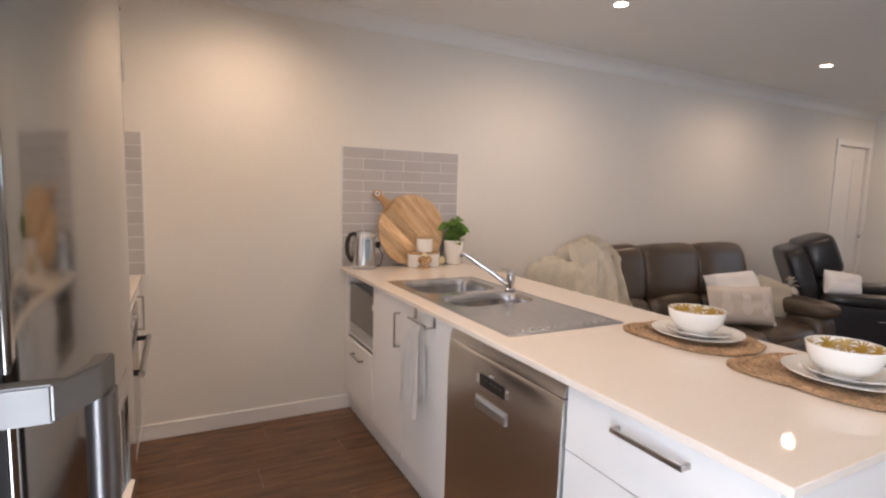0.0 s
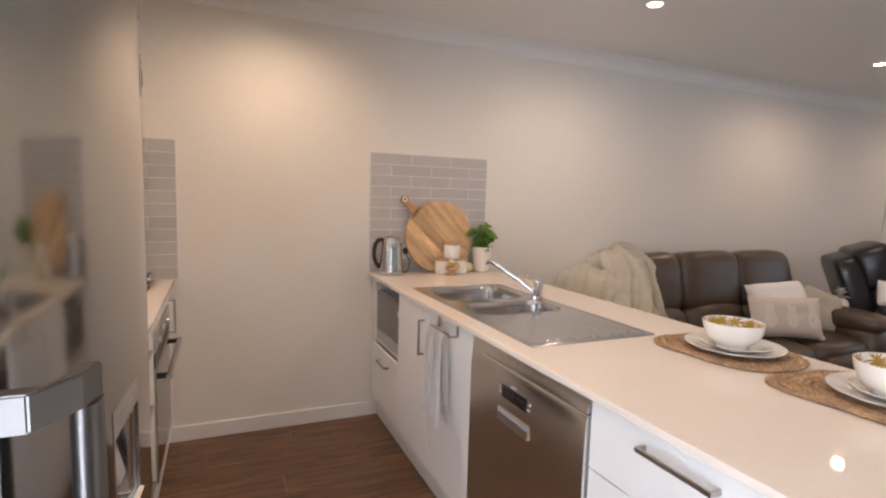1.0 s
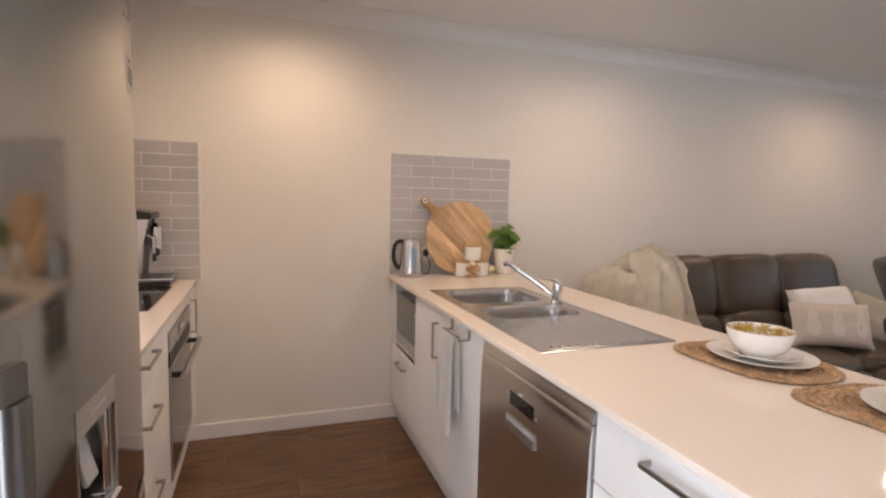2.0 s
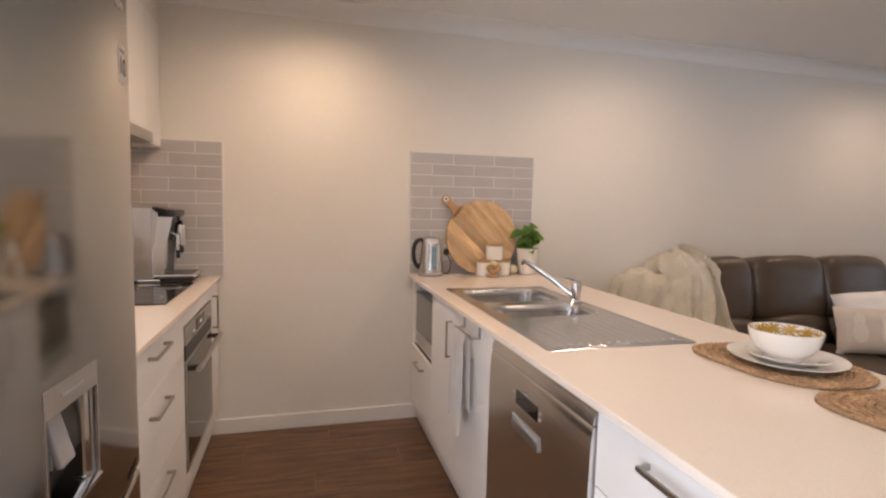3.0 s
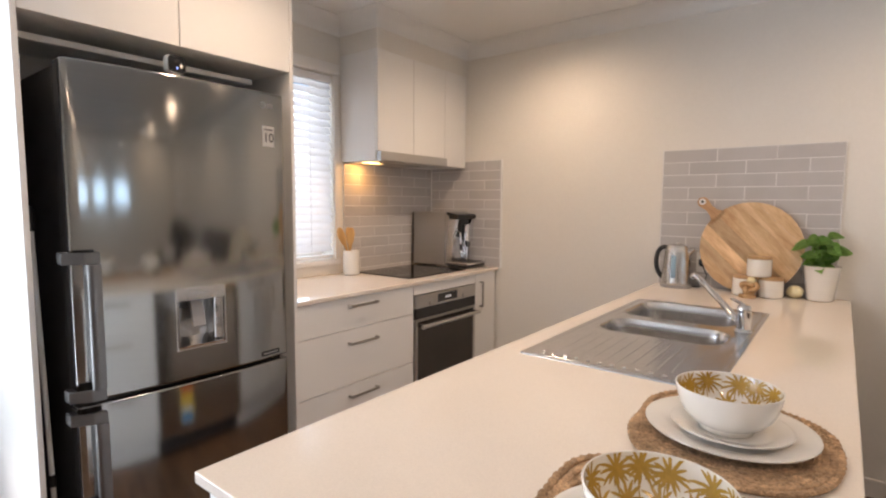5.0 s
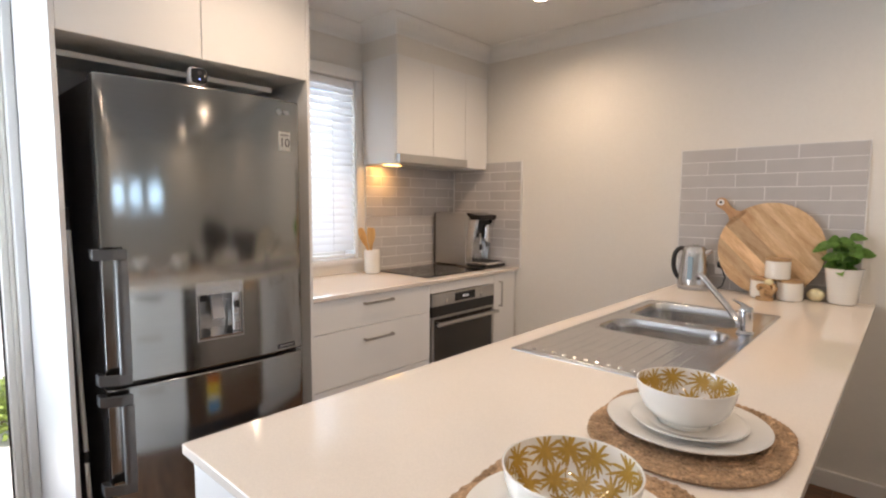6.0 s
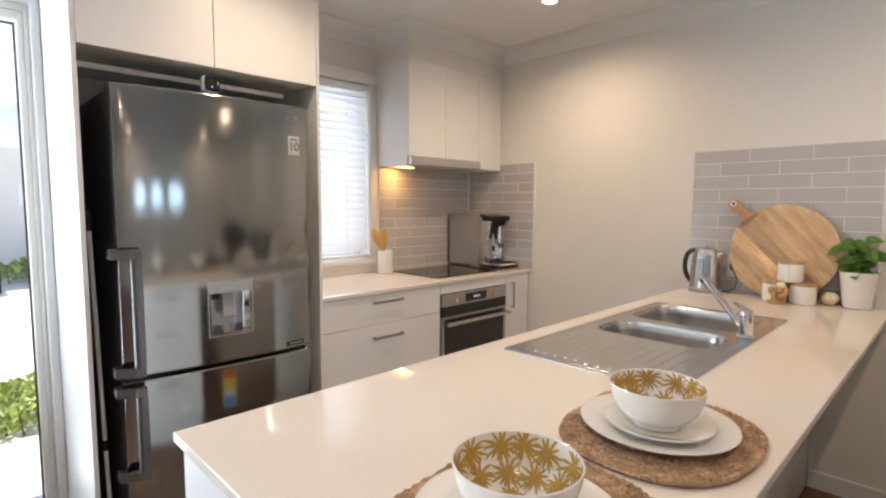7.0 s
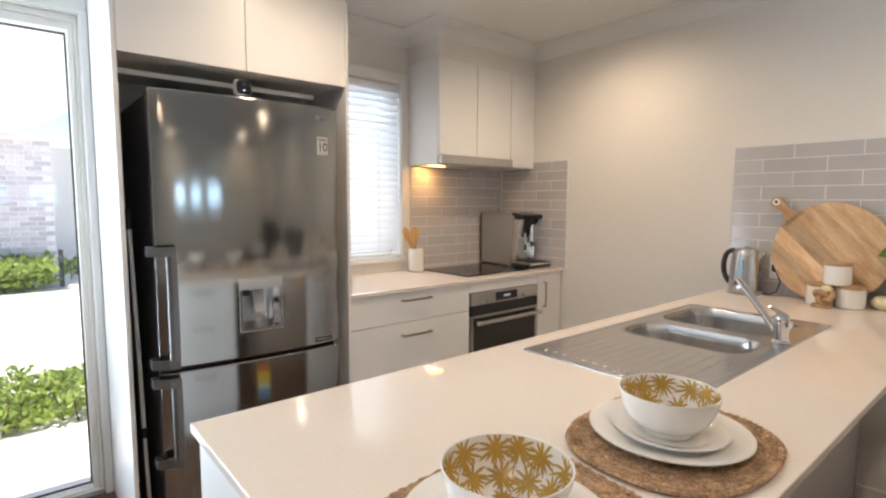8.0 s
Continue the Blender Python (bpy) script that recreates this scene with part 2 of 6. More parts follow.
BLUELED = glow("blue_led", (0.1, 0.25, 1.0), 3.0)
DISPLAY = glow("oven_display", (0.7, 0.85, 1.0), 0.15)
INK = material("grey_ink", (0.06, 0.06, 0.06), 0.5, spots=(30, 0.1))
RED = material("label_red", (0.60, 0.05, 0.03), 0.5, spots=(30, 0.05))
YELLOW = material("label_yellow", (0.75, 0.55, 0.05), 0.5, spots=(30, 0.05))
GAUGE = material("gauge_blue", (0.22, 0.34, 0.42), 0.2, spots=(30, 0.05))
BLUE = material("label_blue", (0.05, 0.30, 0.60), 0.5, spots=(30, 0.05))
TWINE = material("lemon_skin", (0.80, 0.71, 0.45), 0.45, grain=(60, 0.12))


# ---- building helpers ----
def box(bm, x0, x1, y0, y1, z0, z1):
    vs = [bm.verts.new(p) for p in ((x0, y0, z0), (x1, y0, z0), (x1, y1, z0), (x0, y1, z0), (x0, y0, z1), (x1, y0, z1), (x1, y1, z1), (x0, y1, z1))]
    for f in ((0, 3, 2, 1), (4, 5, 6, 7), (0, 1, 5, 4), (1, 2, 6, 5), (2, 3, 7, 6), (3, 0, 4, 7)):
        bm.faces.new([vs[i] for i in f])
    return bm


def boxes(*dims, bevel=0.0, seg=2):
    bm = bmesh.new()
    for d in dims:
        box(bm, *d)
    if bevel:
        bmesh.ops.bevel(bm, geom=list(bm.edges), offset=bevel, segments=seg, profile=0.5, affect="EDGES", clamp_overlap=True)
    return bm


def slab(axis, lo, hi, us, vs, holes, bevel=0.0):
    """A plate of thickness lo..hi along an axis, on a grid of breaks us x vs (the other two axes in order); holes: (i, j) cells left open."""
    bm = bmesh.new()
    grid = {}

    def at(i, j, k):
        key = (i, j, k)
        if key not in grid:
            p = [us[i], vs[j]]
            p.insert(axis, hi if k else lo)
            grid[key] = bm.verts.new(p)
        return grid[key]

    cells = {(i, j) for i in range(len(us) - 1) for j in range(len(vs) - 1)} - set(holes)
    for i, j in cells:
        for k in (0, 1):
            bm.faces.new([at(i, j, k), at(i + 1, j, k), at(i + 1, j + 1, k), at(i, j + 1, k)])
        for di, dj, a, b in ((-1, 0, (i, j), (i, j + 1)), (1, 0, (i + 1, j), (i + 1, j + 1)), (0, -1, (i, j), (i + 1, j)), (0, 1, (i, j + 1), (i + 1, j + 1))):
            if (i + di, j + dj) not in cells:
                bm.faces.new([at(*a, 0), at(*b, 0), at(*b, 1), at(*a, 1)])
    bmesh.ops.recalc_face_normals(bm, faces=bm.faces)
    if bevel:
        es = [e for e in bm.edges if len(e.link_faces) == 2 and e.calc_face_angle(0) > 0.5]
        bmesh.ops.bevel(bm, geom=es, offset=bevel, segments=2, profile=0.5, affect="EDGES", clamp_overlap=True)
    return bm


def lathe(profile, segs=40, centre=(0, 0, 0), bm=None):
    bm = bm or bmesh.new()
    rings = []
    for r, z in profile:
        if r < 1e-5:
            rings.append([bm.verts.new((centre[0], centre[1], centre[2] + z))])
        else:
            rings.append([bm.verts.new((centre[0] + r * math.cos(2 * math.pi * i / segs), centre[1] + r * math.sin(2 * math.pi * i / segs), centre[2] + z)) for i in range(segs)])
    for a, b in zip(rings, rings[1:]):
        for i in range(segs):
            j = (i + 1) % segs
            if len(a) == 1 and len(b) == 1:
                continue
            if len(a) == 1:
                bm.faces.new((a[0], b[i], b[j]))
            elif len(b) == 1:
                bm.faces.new((a[i], a[j], b[0]))
            else:
                bm.faces.new((a[i], a[j], b[j], b[i]))
    bmesh.ops.recalc_face_normals(bm, faces=bm.faces)
    return bm


def tube(points, radius, segs=10, bm=None, closed=False, flat=1.0):
    """A round (or flattened) rod along points; radius may be a list."""
    bm = bm or bmesh.new()
    pts = [Vector(p) for p in points]
    n = len(pts)
    rad = radius if isinstance(radius, (list, tuple)) else [radius] * n
    rings = []
    up = None
    for i, p in enumerate(pts):
        a, b = (pts[i - 1], pts[(i + 1) % n]) if closed else (pts[max(i - 1, 0)], pts[min(i + 1, n - 1)])
        d = (b - a).normalized()
        if up is None:
            up = Vector((0, 0, 1)) if abs(d.z) < 0.9 else Vector((1, 0, 0))
        side = d.cross(up).normalized()
        up = side.cross(d).normalized()
        rings.append([bm.verts.new(p + rad[i] * (math.cos(t) * side + flat * math.sin(t) * up)) for t in (2 * math.pi * k / segs for k in range(segs))])
    pairs = list(zip(rings, rings[1:])) + ([(rings[-1], rings[0])] if closed else [])
    for a, b in pairs:
        for k in range(segs):
            bm.faces.new((a[k], a[(k + 1) % segs], b[(k + 1) % segs], b[k]))
    if not closed:
        bm.faces.new(rings[0][::-1])
        bm.faces.new(rings[-1])
    bmesh.ops.recalc_face_normals(bm, faces=bm.faces)
    return bm


def puff(centre, half, power=3.0, segs=28, rings=16, turn=None, bm=None, lump=0.0, freq=6.0):
    """A soft, cushion-like rounded block: a superellipsoid with slight lumps."""
    bm = bm or bmesh.new()
    e = 2.0 / power
    s = lambda v: math.copysign(abs(v) ** e, v)
    grid = []
    c = Vector(centre)
    for j in range(rings + 1):
        ph = -math.pi / 2 + math.pi * j / rings
        row = []
        for i in range(segs):
            th = 2 * math.pi * i / segs
            p = Vector((half[0] * s(math.cos(ph)) * s(math.cos(th)), half[1] * s(math.cos(ph)) * s(math.sin(th)), half[2] * s(math.sin(ph))))
            if lump:
                p *= 1 + lump * noise.noise((p + c) * freq)
            if turn is not None:
                p = turn @ p
            row.append(bm.verts.new(c + p))
        grid.append(row)
    for a, b in zip(grid, grid[1:]):
        for i in range(segs):
            bm.faces.new((a[i], a[(i + 1) % segs], b[(i + 1) % segs], b[i]))
    bmesh.ops.remove_doubles(bm, verts=bm.verts, dist=1e-5)
    bmesh.ops.recalc_face_normals(bm, faces=bm.faces)
    return bm


def pillow(centre, w, h, t, turn, n=18):
    """A stuffed square cushion with pinched corners."""
    bm = bmesh.new()
    c = Vector(centre)
    layers = []
    for side in (1, -1):
        rows = []
        for j in range(n + 1):
            row = []
            for i in range(n + 1):
                u, v = 2 * i / n - 1, 2 * j / n - 1
                fat = max(0.0, (1 - u ** 4) * (1 - v ** 4)) ** 0.55
                pinch = 1 - 0.05 * (1 - abs(u)) * v * v - 0.05 * (1 - abs(v)) * u * u
                p = Vector((u * w / 2 * pinch, side * t / 2 * fat, v * h / 2 * pinch))
                p += side * Vector((0, 1, 0)) * 0.010 * noise.noise(Vector((u * 2 + c.x, v * 2 + c.y, side))) * fat
                row.append(bm.verts.new(c + turn @ p))
            rows.append(row)
        for j in range(n):
            for i in range(n):
                bm.faces.new((rows[j][i], rows[j][i + 1], rows[j + 1][i + 1], rows[j + 1][i]))
    bmesh.ops.remove_doubles(bm, verts=bm.verts, dist=1e-4)
    bmesh.ops.recalc_face_normals(bm, faces=bm.faces)
    return bm


def to_object(name, bm, mat, smooth=True, auto=35):
    me = bpy.data.meshes.new(name)
    if smooth:
        for f in bm.faces:
            f.smooth = True
        for e in bm.edges:
            if len(e.link_faces) == 2:
                turn = e.calc_face_angle(0)
                s, t = e.link_faces[0].calc_area(), e.link_faces[1].calc_area()
                if turn > radians(auto) or (turn > 0.06 and max(s, t) > 5 * min(s, t)):
                    e.smooth = False
    bm.to_mesh(me)
    bm.free()
    me.materials.append(mat)
    return new(name, me)


def thing(name, loc, label, category, group="", kind=""):
    """An Empty at a thing's base; its parts are built in world metres and hung under it."""
    ob = new(name)
    ob.empty_display_size = 0.05
    ob.location = loc
    return tagged(ob, label, category, group, kind)


def root_place(ob):
    while ob.parent:
        ob = ob.parent
    return Vector(ob.location)


def part(name, bm, mat, parent, label="", smooth=True, auto=35):
    bmesh.ops.translate(bm, verts=bm.verts, vec=-root_place(parent))
    ob = to_object(name, bm, mat, smooth, auto)
    ob.parent = parent
    if label:
        tagged(ob, label)
    return ob


def structure(name, bm, mat, label, category, smooth=False):
    return tagged(to_object(name, bm, mat, smooth), label, category, kind="structure")


def text_part(name, words, size, mat, parent, matrix, label=""):
    cu = bpy.data.curves.new(name, "FONT")
    cu.body, cu.size, cu.extrude = words, size, 0.0003
    cu.align_x, cu.align_y = "CENTER", "CENTER"
    tmp = bpy.data.objects.new(name + "_tmp", cu)
    me = bpy.data.meshes.new_from_object(tmp)
    bpy.data.objects.remove(tmp)
    me.transform(Matrix.Translation(-root_place(parent)) @ matrix)
    me.materials.clear()
    me.materials.append(mat)
    ob = new(name, me)
    ob.parent = parent
    if label:
        tagged(ob, label)
    return ob


def bowed(y0, y1, pts):
    """A front of constant profile between two ends; pts: (x, z) round the section."""
    bm = bmesh.new()
    ends = [[bm.verts.new((x, y, z)) for x, z in pts] for y in (y0, y1)]
    n = len(pts)
    for i in range(n):
        bm.faces.new((ends[0][i], ends[0][(i + 1) % n], ends[1][(i + 1) % n], ends[1][i]))
    bm.faces.new(ends[0])
    bm.faces.new(ends[1][::-1])
    bmesh.ops.recalc_face_normals(bm, faces=bm.faces)
    return bm


def bar_handle(parent, a, b, out, mat=HANDLE, w=0.012, t=0.007, stand=0.030):
    """A squared D-handle between two points on a front; out: the way the front faces."""
    a, b, out = Vector(a), Vector(b), Vector(out)
    d = (b - a).normalized()
    side = d.cross(out).normalized()
    bm = bmesh.new()

    def bar(p, q, along, u, v, hu, hv):
        vs = []
        for c in (p, q):
            for su, sv in ((-1, -1), (1, -1), (1, 1), (-1, 1)):
                vs.append(bm.verts.new(c + u * su * hu + v * sv * hv))
        for f in ((0, 3, 2, 1), (4, 5, 6, 7), (0, 1, 5, 4), (1, 2, 6, 5), (2, 3, 7, 6), (3, 0, 4, 7)):
            bm.faces.new([vs[i] for i in f])

    bar(a + out * (stand - t / 2), b + out * (stand - t / 2), d, side, out, w / 2, t / 2)
    bar(a + d * t / 2, a + d * t / 2 + out * (stand - t), out, side, d, w / 2, t / 2)
    bar(b - d * t / 2, b - d * t / 2 + out * (stand - t), out, side, d, w / 2, t / 2)
    bmesh.ops.recalc_face_normals(bm, faces=bm.faces)
    bmesh.ops.bevel(bm, geom=list(bm.edges), offset=0.0012, segments=1, affect="EDGES")
    return part("handle", bm, mat, parent, "slim brushed metal bar handle")


# ---- structure ----
BACK, LEFT, RIGHT, SOUTH = 3.09, -0.78, 7.15, -3.6

ground = structure("ground", boxes((-60, 60, -60, 60, -0.30, -0.10)), CONCRETE, "pale sunlit concrete paving outside the house", "paving")
floor = structure("floor", boxes((LEFT - 0.2, RIGHT + 0.2, SOUTH - 0.2, BACK + 0.2, -0.098, -0.012)), SEAL, "warm brown wood-look plank floor", "floor")
wall_back = structure("wall_back", slab(1, BACK, BACK + 0.2, [LEFT - 0.22, 6.42, 7.04, RIGHT + 0.2], [-0.1, 2.03, CEIL + 0.1], [(1, 0)]), PAINT, "off-white painted plaster wall with a warm glow", "wall")
wall_left = structure("wall_left", slab(0, LEFT - 0.22, LEFT, [SOUTH - 0.2, -1.65, 0.445, 1.50, 2.138, BACK], [-0.1, 0.0, 1.0, 2.110, 2.165, CEIL + 0.1],
                                        [(1, 1), (1, 2), (1, 3), (3, 2)]), PAINT, "off-white painted outer wall with window and patio door", "wall")
wall_right = structure("wall_right", slab(0, RIGHT, RIGHT + 0.2, [SOUTH - 0.2, -0.35, 1.80, BACK], [-0.1, 1.26, 1.67, CEIL + 0.1], [(1, 1)]), PAINT, "off-white painted end wall of the living room", "wall")
wall_front = structure("wall_front", boxes((LEFT - 0.22, RIGHT + 0.2, SOUTH - 0.2, SOUTH, -0.1, CEIL + 0.1)), PAINT, "off-white painted wall", "wall")
ceiling = structure("ceiling", boxes((LEFT - 0.22, RIGHT + 0.2, SOUTH - 0.2, BACK + 0.2, CEIL, CEIL + 0.12)), CEILING, "flat white plasterboard ceiling", "ceiling")


def cove(name, p, q, inward, size=0.085, mitre=(0, 0)):
    """A plaster cove between wall and ceiling from p to q; inward: the way into the room; mitre: 1 outer, -1 inner corner at each end."""
    p, q, n = Vector((*p, CEIL)), Vector((*q, CEIL)), Vector((*inward, 0))
    prof = [(0, -size - 0.006), (0.006, -size)]
    for k in range(7):
        a = math.pi / 2 * k / 6
        prof.append((0.008 + (size - 0.014) * (1 - math.cos(a)), -0.008 - (size - 0.014) * (1 - math.sin(a))))
    prof += [(size + 0.004, -0.006), (size + 0.004, 0), (0, 0)]
    bm = bmesh.new()
    along = (q - p).normalized()
    rows = [[bm.verts.new(e + n * u + along * u * s + Vector((0, 0, v))) for u, v in prof] for e, s in ((p, -mitre[0]), (q, mitre[1]))]
    m = len(prof)
    for i in range(m):
        bm.faces.new((rows[0][i], rows[0][(i + 1) % m], rows[1][(i + 1) % m], rows[1][i]))
    bm.faces.new(rows[0])
    bm.faces.new(rows[1][::-1])
    bmesh.ops.recalc_face_normals(bm, faces=bm.faces)
    return structure(name, bm, CEILING, "white plaster cove cornice", "cornice", smooth=True)


HOOD_X, HOOD_Y = -0.462, 2.204
cove("cornice_back", (HOOD_X, BACK), (RIGHT, BACK), (0, -1), mitre=(-1, 0))
cove("cornice_hood_front", (HOOD_X, HOOD_Y), (HOOD_X, BACK), (1, 0), mitre=(1, -1))
cove("cornice_hood_side", (LEFT, HOOD_Y), (HOOD_X, HOOD_Y), (0, -1), mitre=(-1, 1))
cove("cornice_left", (LEFT, 1.42), (LEFT, HOOD_Y), (1, 0), mitre=(0, -1))
cove("cornice_left_front", (LEFT, SOUTH), (LEFT, 0.478), (1, 0))
cove("cornice_right", (RIGHT, SOUTH), (RIGHT, BACK), (-1, 0))
cove("cornice_front", (LEFT, SOUTH), (RIGHT, SOUTH), (0, 1))
structure("bulkhead_fridge", boxes((LEFT, -0.188, 0.480, 1.418, 2.272, CEIL)), PAINT, "off-white plaster bulkhead above the fridge cabinet", "bulkhead")
structure("bulkhead_hood", boxes((LEFT, -0.462, 2.204, BACK, 2.236, CEIL)), PAINT, "off-white plaster bulkhead above the wall cupboards", "bulkhead")


def skirting(name, dims):
    return structure(name, boxes(dims, bevel=0.004), TRIM, "white painted skirting board", "skirting board", smooth=True)


skirting("baseboard_kitchen", (-0.24, 0.952, BACK - 0.014, BACK, 0, 0.088))
skirting("baseboard_living", (1.484, 6.36, BACK - 0.014, BACK, 0, 0.088))
skirting("baseboard_right", (RIGHT - 0.014, RIGHT, -3.585, BACK - 0.015, 0, 0.088))
skirting("baseboard_left", (LEFT, LEFT + 0.014, -3.6, -1.72, 0, 0.088))
skirting("baseboard_front", (LEFT, RIGHT, SOUTH, SOUTH + 0.014, 0, 0.088))

# inner door at the far end of the living room
door = thing("door_1", (6.73, BACK, 0), "closed white panelled interior door with round knob", "door", kind="structure")
part("leaf", boxes((6.425, 7.035, BACK + 0.02, BACK + 0.06, 0.006, 2.025), bevel=0.003), TRIM, door)
part("architrave", boxes((6.36, 6.42, BACK - 0.016, BACK, 0, 2.03), (7.04, 7.10, BACK - 0.016, BACK, 0, 2.03), (6.36, 7.10, BACK - 0.016, BACK, 2.0305, 2.09), bevel=0.003), TRIM, door)
for k, (a, b) in enumerate(((6.44, 6.72), (6.74, 7.02))):
    part("panel", boxes((a + 0.03, b - 0.03, BACK + 0.012, BACK + 0.022, 0.2, 1.9), bevel=0.006), TRIM, door)
part("knob", lathe([(0, -0.03), (0.018, -0.028), (0.026, -0.012), (0.024, 0.0), (0.012, 0.01), (0.012, 0.03)], 20, (6.99, BACK - 0.02, 1.04)), CHROME, door, "small round chrome knob")

# kitchen window with venetian blind
win = thing("window_1", (LEFT, 1.8, 1.0), "white framed kitchen window behind a venetian blind", "window", kind="structure")
WF = slab(0, LEFT - 0.16, LEFT - 0.11, [1.502, 1.54, 2.098, 2.136], [1.002, 1.04, 2.070, 2.108], [(1, 1)], bevel=0.003)
part("window_frame", WF, ALU, win)
pane = part("pane", boxes((LEFT - 0.138, LEFT - 0.132, 1.54, 2.098, 1.04, 2.070)), PANE, win)
pane.visible_shadow = False
part("window_sill", boxes((LEFT - 0.10, LEFT + 0.022, 1.44, 2.180, 0.972, 0.998), bevel=0.004), TRIM, win)
part("architrave", boxes((LEFT + 0.001, LEFT + 0.012, 2.142, 2.182, 0.999, 2.112), (LEFT + 0.001, LEFT + 0.012, 1.44, 1.499, 0.999, 2.112), (LEFT + 0.001, LEFT + 0.020, 1.44, 2.182, 2.1125, 2.178), bevel=0.003), TRIM, win)

blind = thing("venetian_blind", (LEFT - 0.020, 1.819, 2.09), "closed white venetian blind lit from behind by daylight", "blind")
part("head_rail", boxes((LEFT - 0.050, LEFT - 0.002, 1.506, 2.134, 2.062, 2.106), bevel=0.004), BLIND, blind)
slat_bm = bmesh.new()
rows = []
for k in range(7):
    u = -1 + 2 * k / 6
    rows.append([slat_bm.verts.new((0.0130 * u + 0.004 * (1 - u * u), y, -0.0226 * u)) for y in (-0.313, 0.313)])
for a, b in zip(rows, rows[1:]):
    slat_bm.faces.new((a[0], b[0], b[1], a[1]))
bmesh.ops.solidify(slat_bm, geom=list(slat_bm.faces), thickness=0.0025)
slat0 = part("slat", slat_bm, BLIND, blind)
slat_mesh = slat0.data
slat_mesh.transform(Matrix.Translation(root_place(blind)))
NSLAT = 23
for k in range(NSLAT):
    ob = slat0 if k == 0 else new("slat", slat_mesh)
    ob.parent = blind
    ob.location = (0.0, 0.001, -0.045 - 0.0440 * k)
part("bottom_rail", boxes((LEFT - 0.042, LEFT - 0.002, 1.509, 2.131, 1.010, 1.032), bevel=0.004), BLIND, blind)
for y in (1.62, 1.97):
    part("ladder_cord", tube([(LEFT + 0.001, y, 2.07), (LEFT + 0.001, y, 1.03)], 0.0016, 6), BLIND, blind)

# glazed patio door
pd = thing("door_2", (LEFT - 0.1, -0.6, 0), "cream aluminium framed glazed patio door to the yard", "glass door", kind="structure")
part("door_frame", slab(0, LEFT - 0.15, LEFT - 0.03, [-1.648, -1.60, 0.428, 0.443], [0.002, 0.012, 2.136, 2.163], [(1, 1)], bevel=0.003), ALU, pd)
part("sash_frame", slab(0, LEFT - 0.115, LEFT - 0.036, [-0.62, -0.56, 0.404, 0.427], [0.013, 0.024, 2.098, 2.134], [(1, 1)], bevel=0.003), ALU, pd)
part("sash_frame", slab(0, LEFT - 0.070, LEFT - 0.035, [-1.598, -1.55, -0.68, -0.622], [0.013, 0.024, 2.098, 2.134], [(1, 1)], bevel=0.003), ALU, pd)
part("seal", slab(0, LEFT - 0.100, LEFT - 0.090, [-0.562, -0.555, 0.397, 0.405], [0.023, 0.031, 2.090, 2.100], [(1, 1)]), SEAL, pd, "thin dark rubber glazing seal")
for y0, y1, x in ((-0.56, 0.404, LEFT - 0.096), (-1.55, -0.68, LEFT - 0.053)):
    g = part("pane", boxes((x - 0.003, x + 0.003, y0, y1, 0.024, 2.098)), PANE, pd)
    g.visible_shadow = False
part("architrave", boxes((LEFT + 0.001, LEFT + 0.016, 0.446, 0.476, 0, 2.168), (LEFT + 0.001, LEFT + 0.016, -1.71, 0.476, 2.1685, 2.228), (LEFT + 0.001, LEFT + 0.016, -1.71, -1.652, 0, 2.168), bevel=0.003), TRIM, pd)
part("track", boxes((LEFT - 0.15, LEFT - 0.002, -1.646, 0.441, -0.004, 0.0), *[(LEFT - 0.14 + 0.02 * k, LEFT - 0.13 + 0.02 * k, -1.646, 0.441, 0.0, 0.005) for k in range(7)]), GREYPLASTIC, pd, "ribbed grey floor track")

fw = thing("window_2", (RIGHT + 0.1, 0.72, 1.13), "high wide living room window with cream aluminium frame", "window", kind="structure")
part("window_frame", slab(0, RIGHT + 0.06, RIGHT + 0.12, [-0.348, -0.26, 0.14, 0.40, 0.80, 1.10, 1.56, 1.798], [1.262, 1.305, 1.625, 1.668], [(1, 1), (3, 1), (5, 1)], bevel=0.003), ALU, fw)
for y0, y1 in ((-0.26, 0.14), (0.40, 0.80), (1.10, 1.56)):
    g = part("pane", boxes((RIGHT + 0.087, RIGHT + 0.093, y0, y1, 1.305, 1.625)), PANE, fw)
    g.visible_shadow = False


# downlights
def downlight(x, y):
    d = thing("downlight", (x, y, CEIL), "round white recessed downlight, switched on", "downlight", "ceiling downlights")
    part("trim_ring", lathe([(0.034, -0.001), (0.036, -0.004), (0.044, -0.005), (0.047, -0.0005)], 32, (x, y, CEIL)), WHITEPLASTIC, d)
    part("diffuser", lathe([(0, -0.002), (0.0345, -0.002)], 32, (x, y, CEIL)), LED, d, "glowing warm white diffuser")
    return d


for x, y in DOWNLIGHTS:
    downlight(x, y)
    power = 17.5 if x < 1 else 14.5 if x < 3 else 12.0 if x < 6 else 9.0
    ob, data = lamp("downlight_beam", "SPOT", power, WARM, look((x, y, CEIL - 0.03), (x, y, 0)), "warm light of a ceiling downlight", "light")
    data.spot_size, data.spot_blend, data.shadow_soft_size = (radians(165), 1.0, 0.036) if x < 1 else (radians(176), 0.75, 0.036)


# ---- kitchen, wall side ----
def panels(name, dims, mat, parent):
    for d in dims:
        part(name, boxes(d), mat, parent)


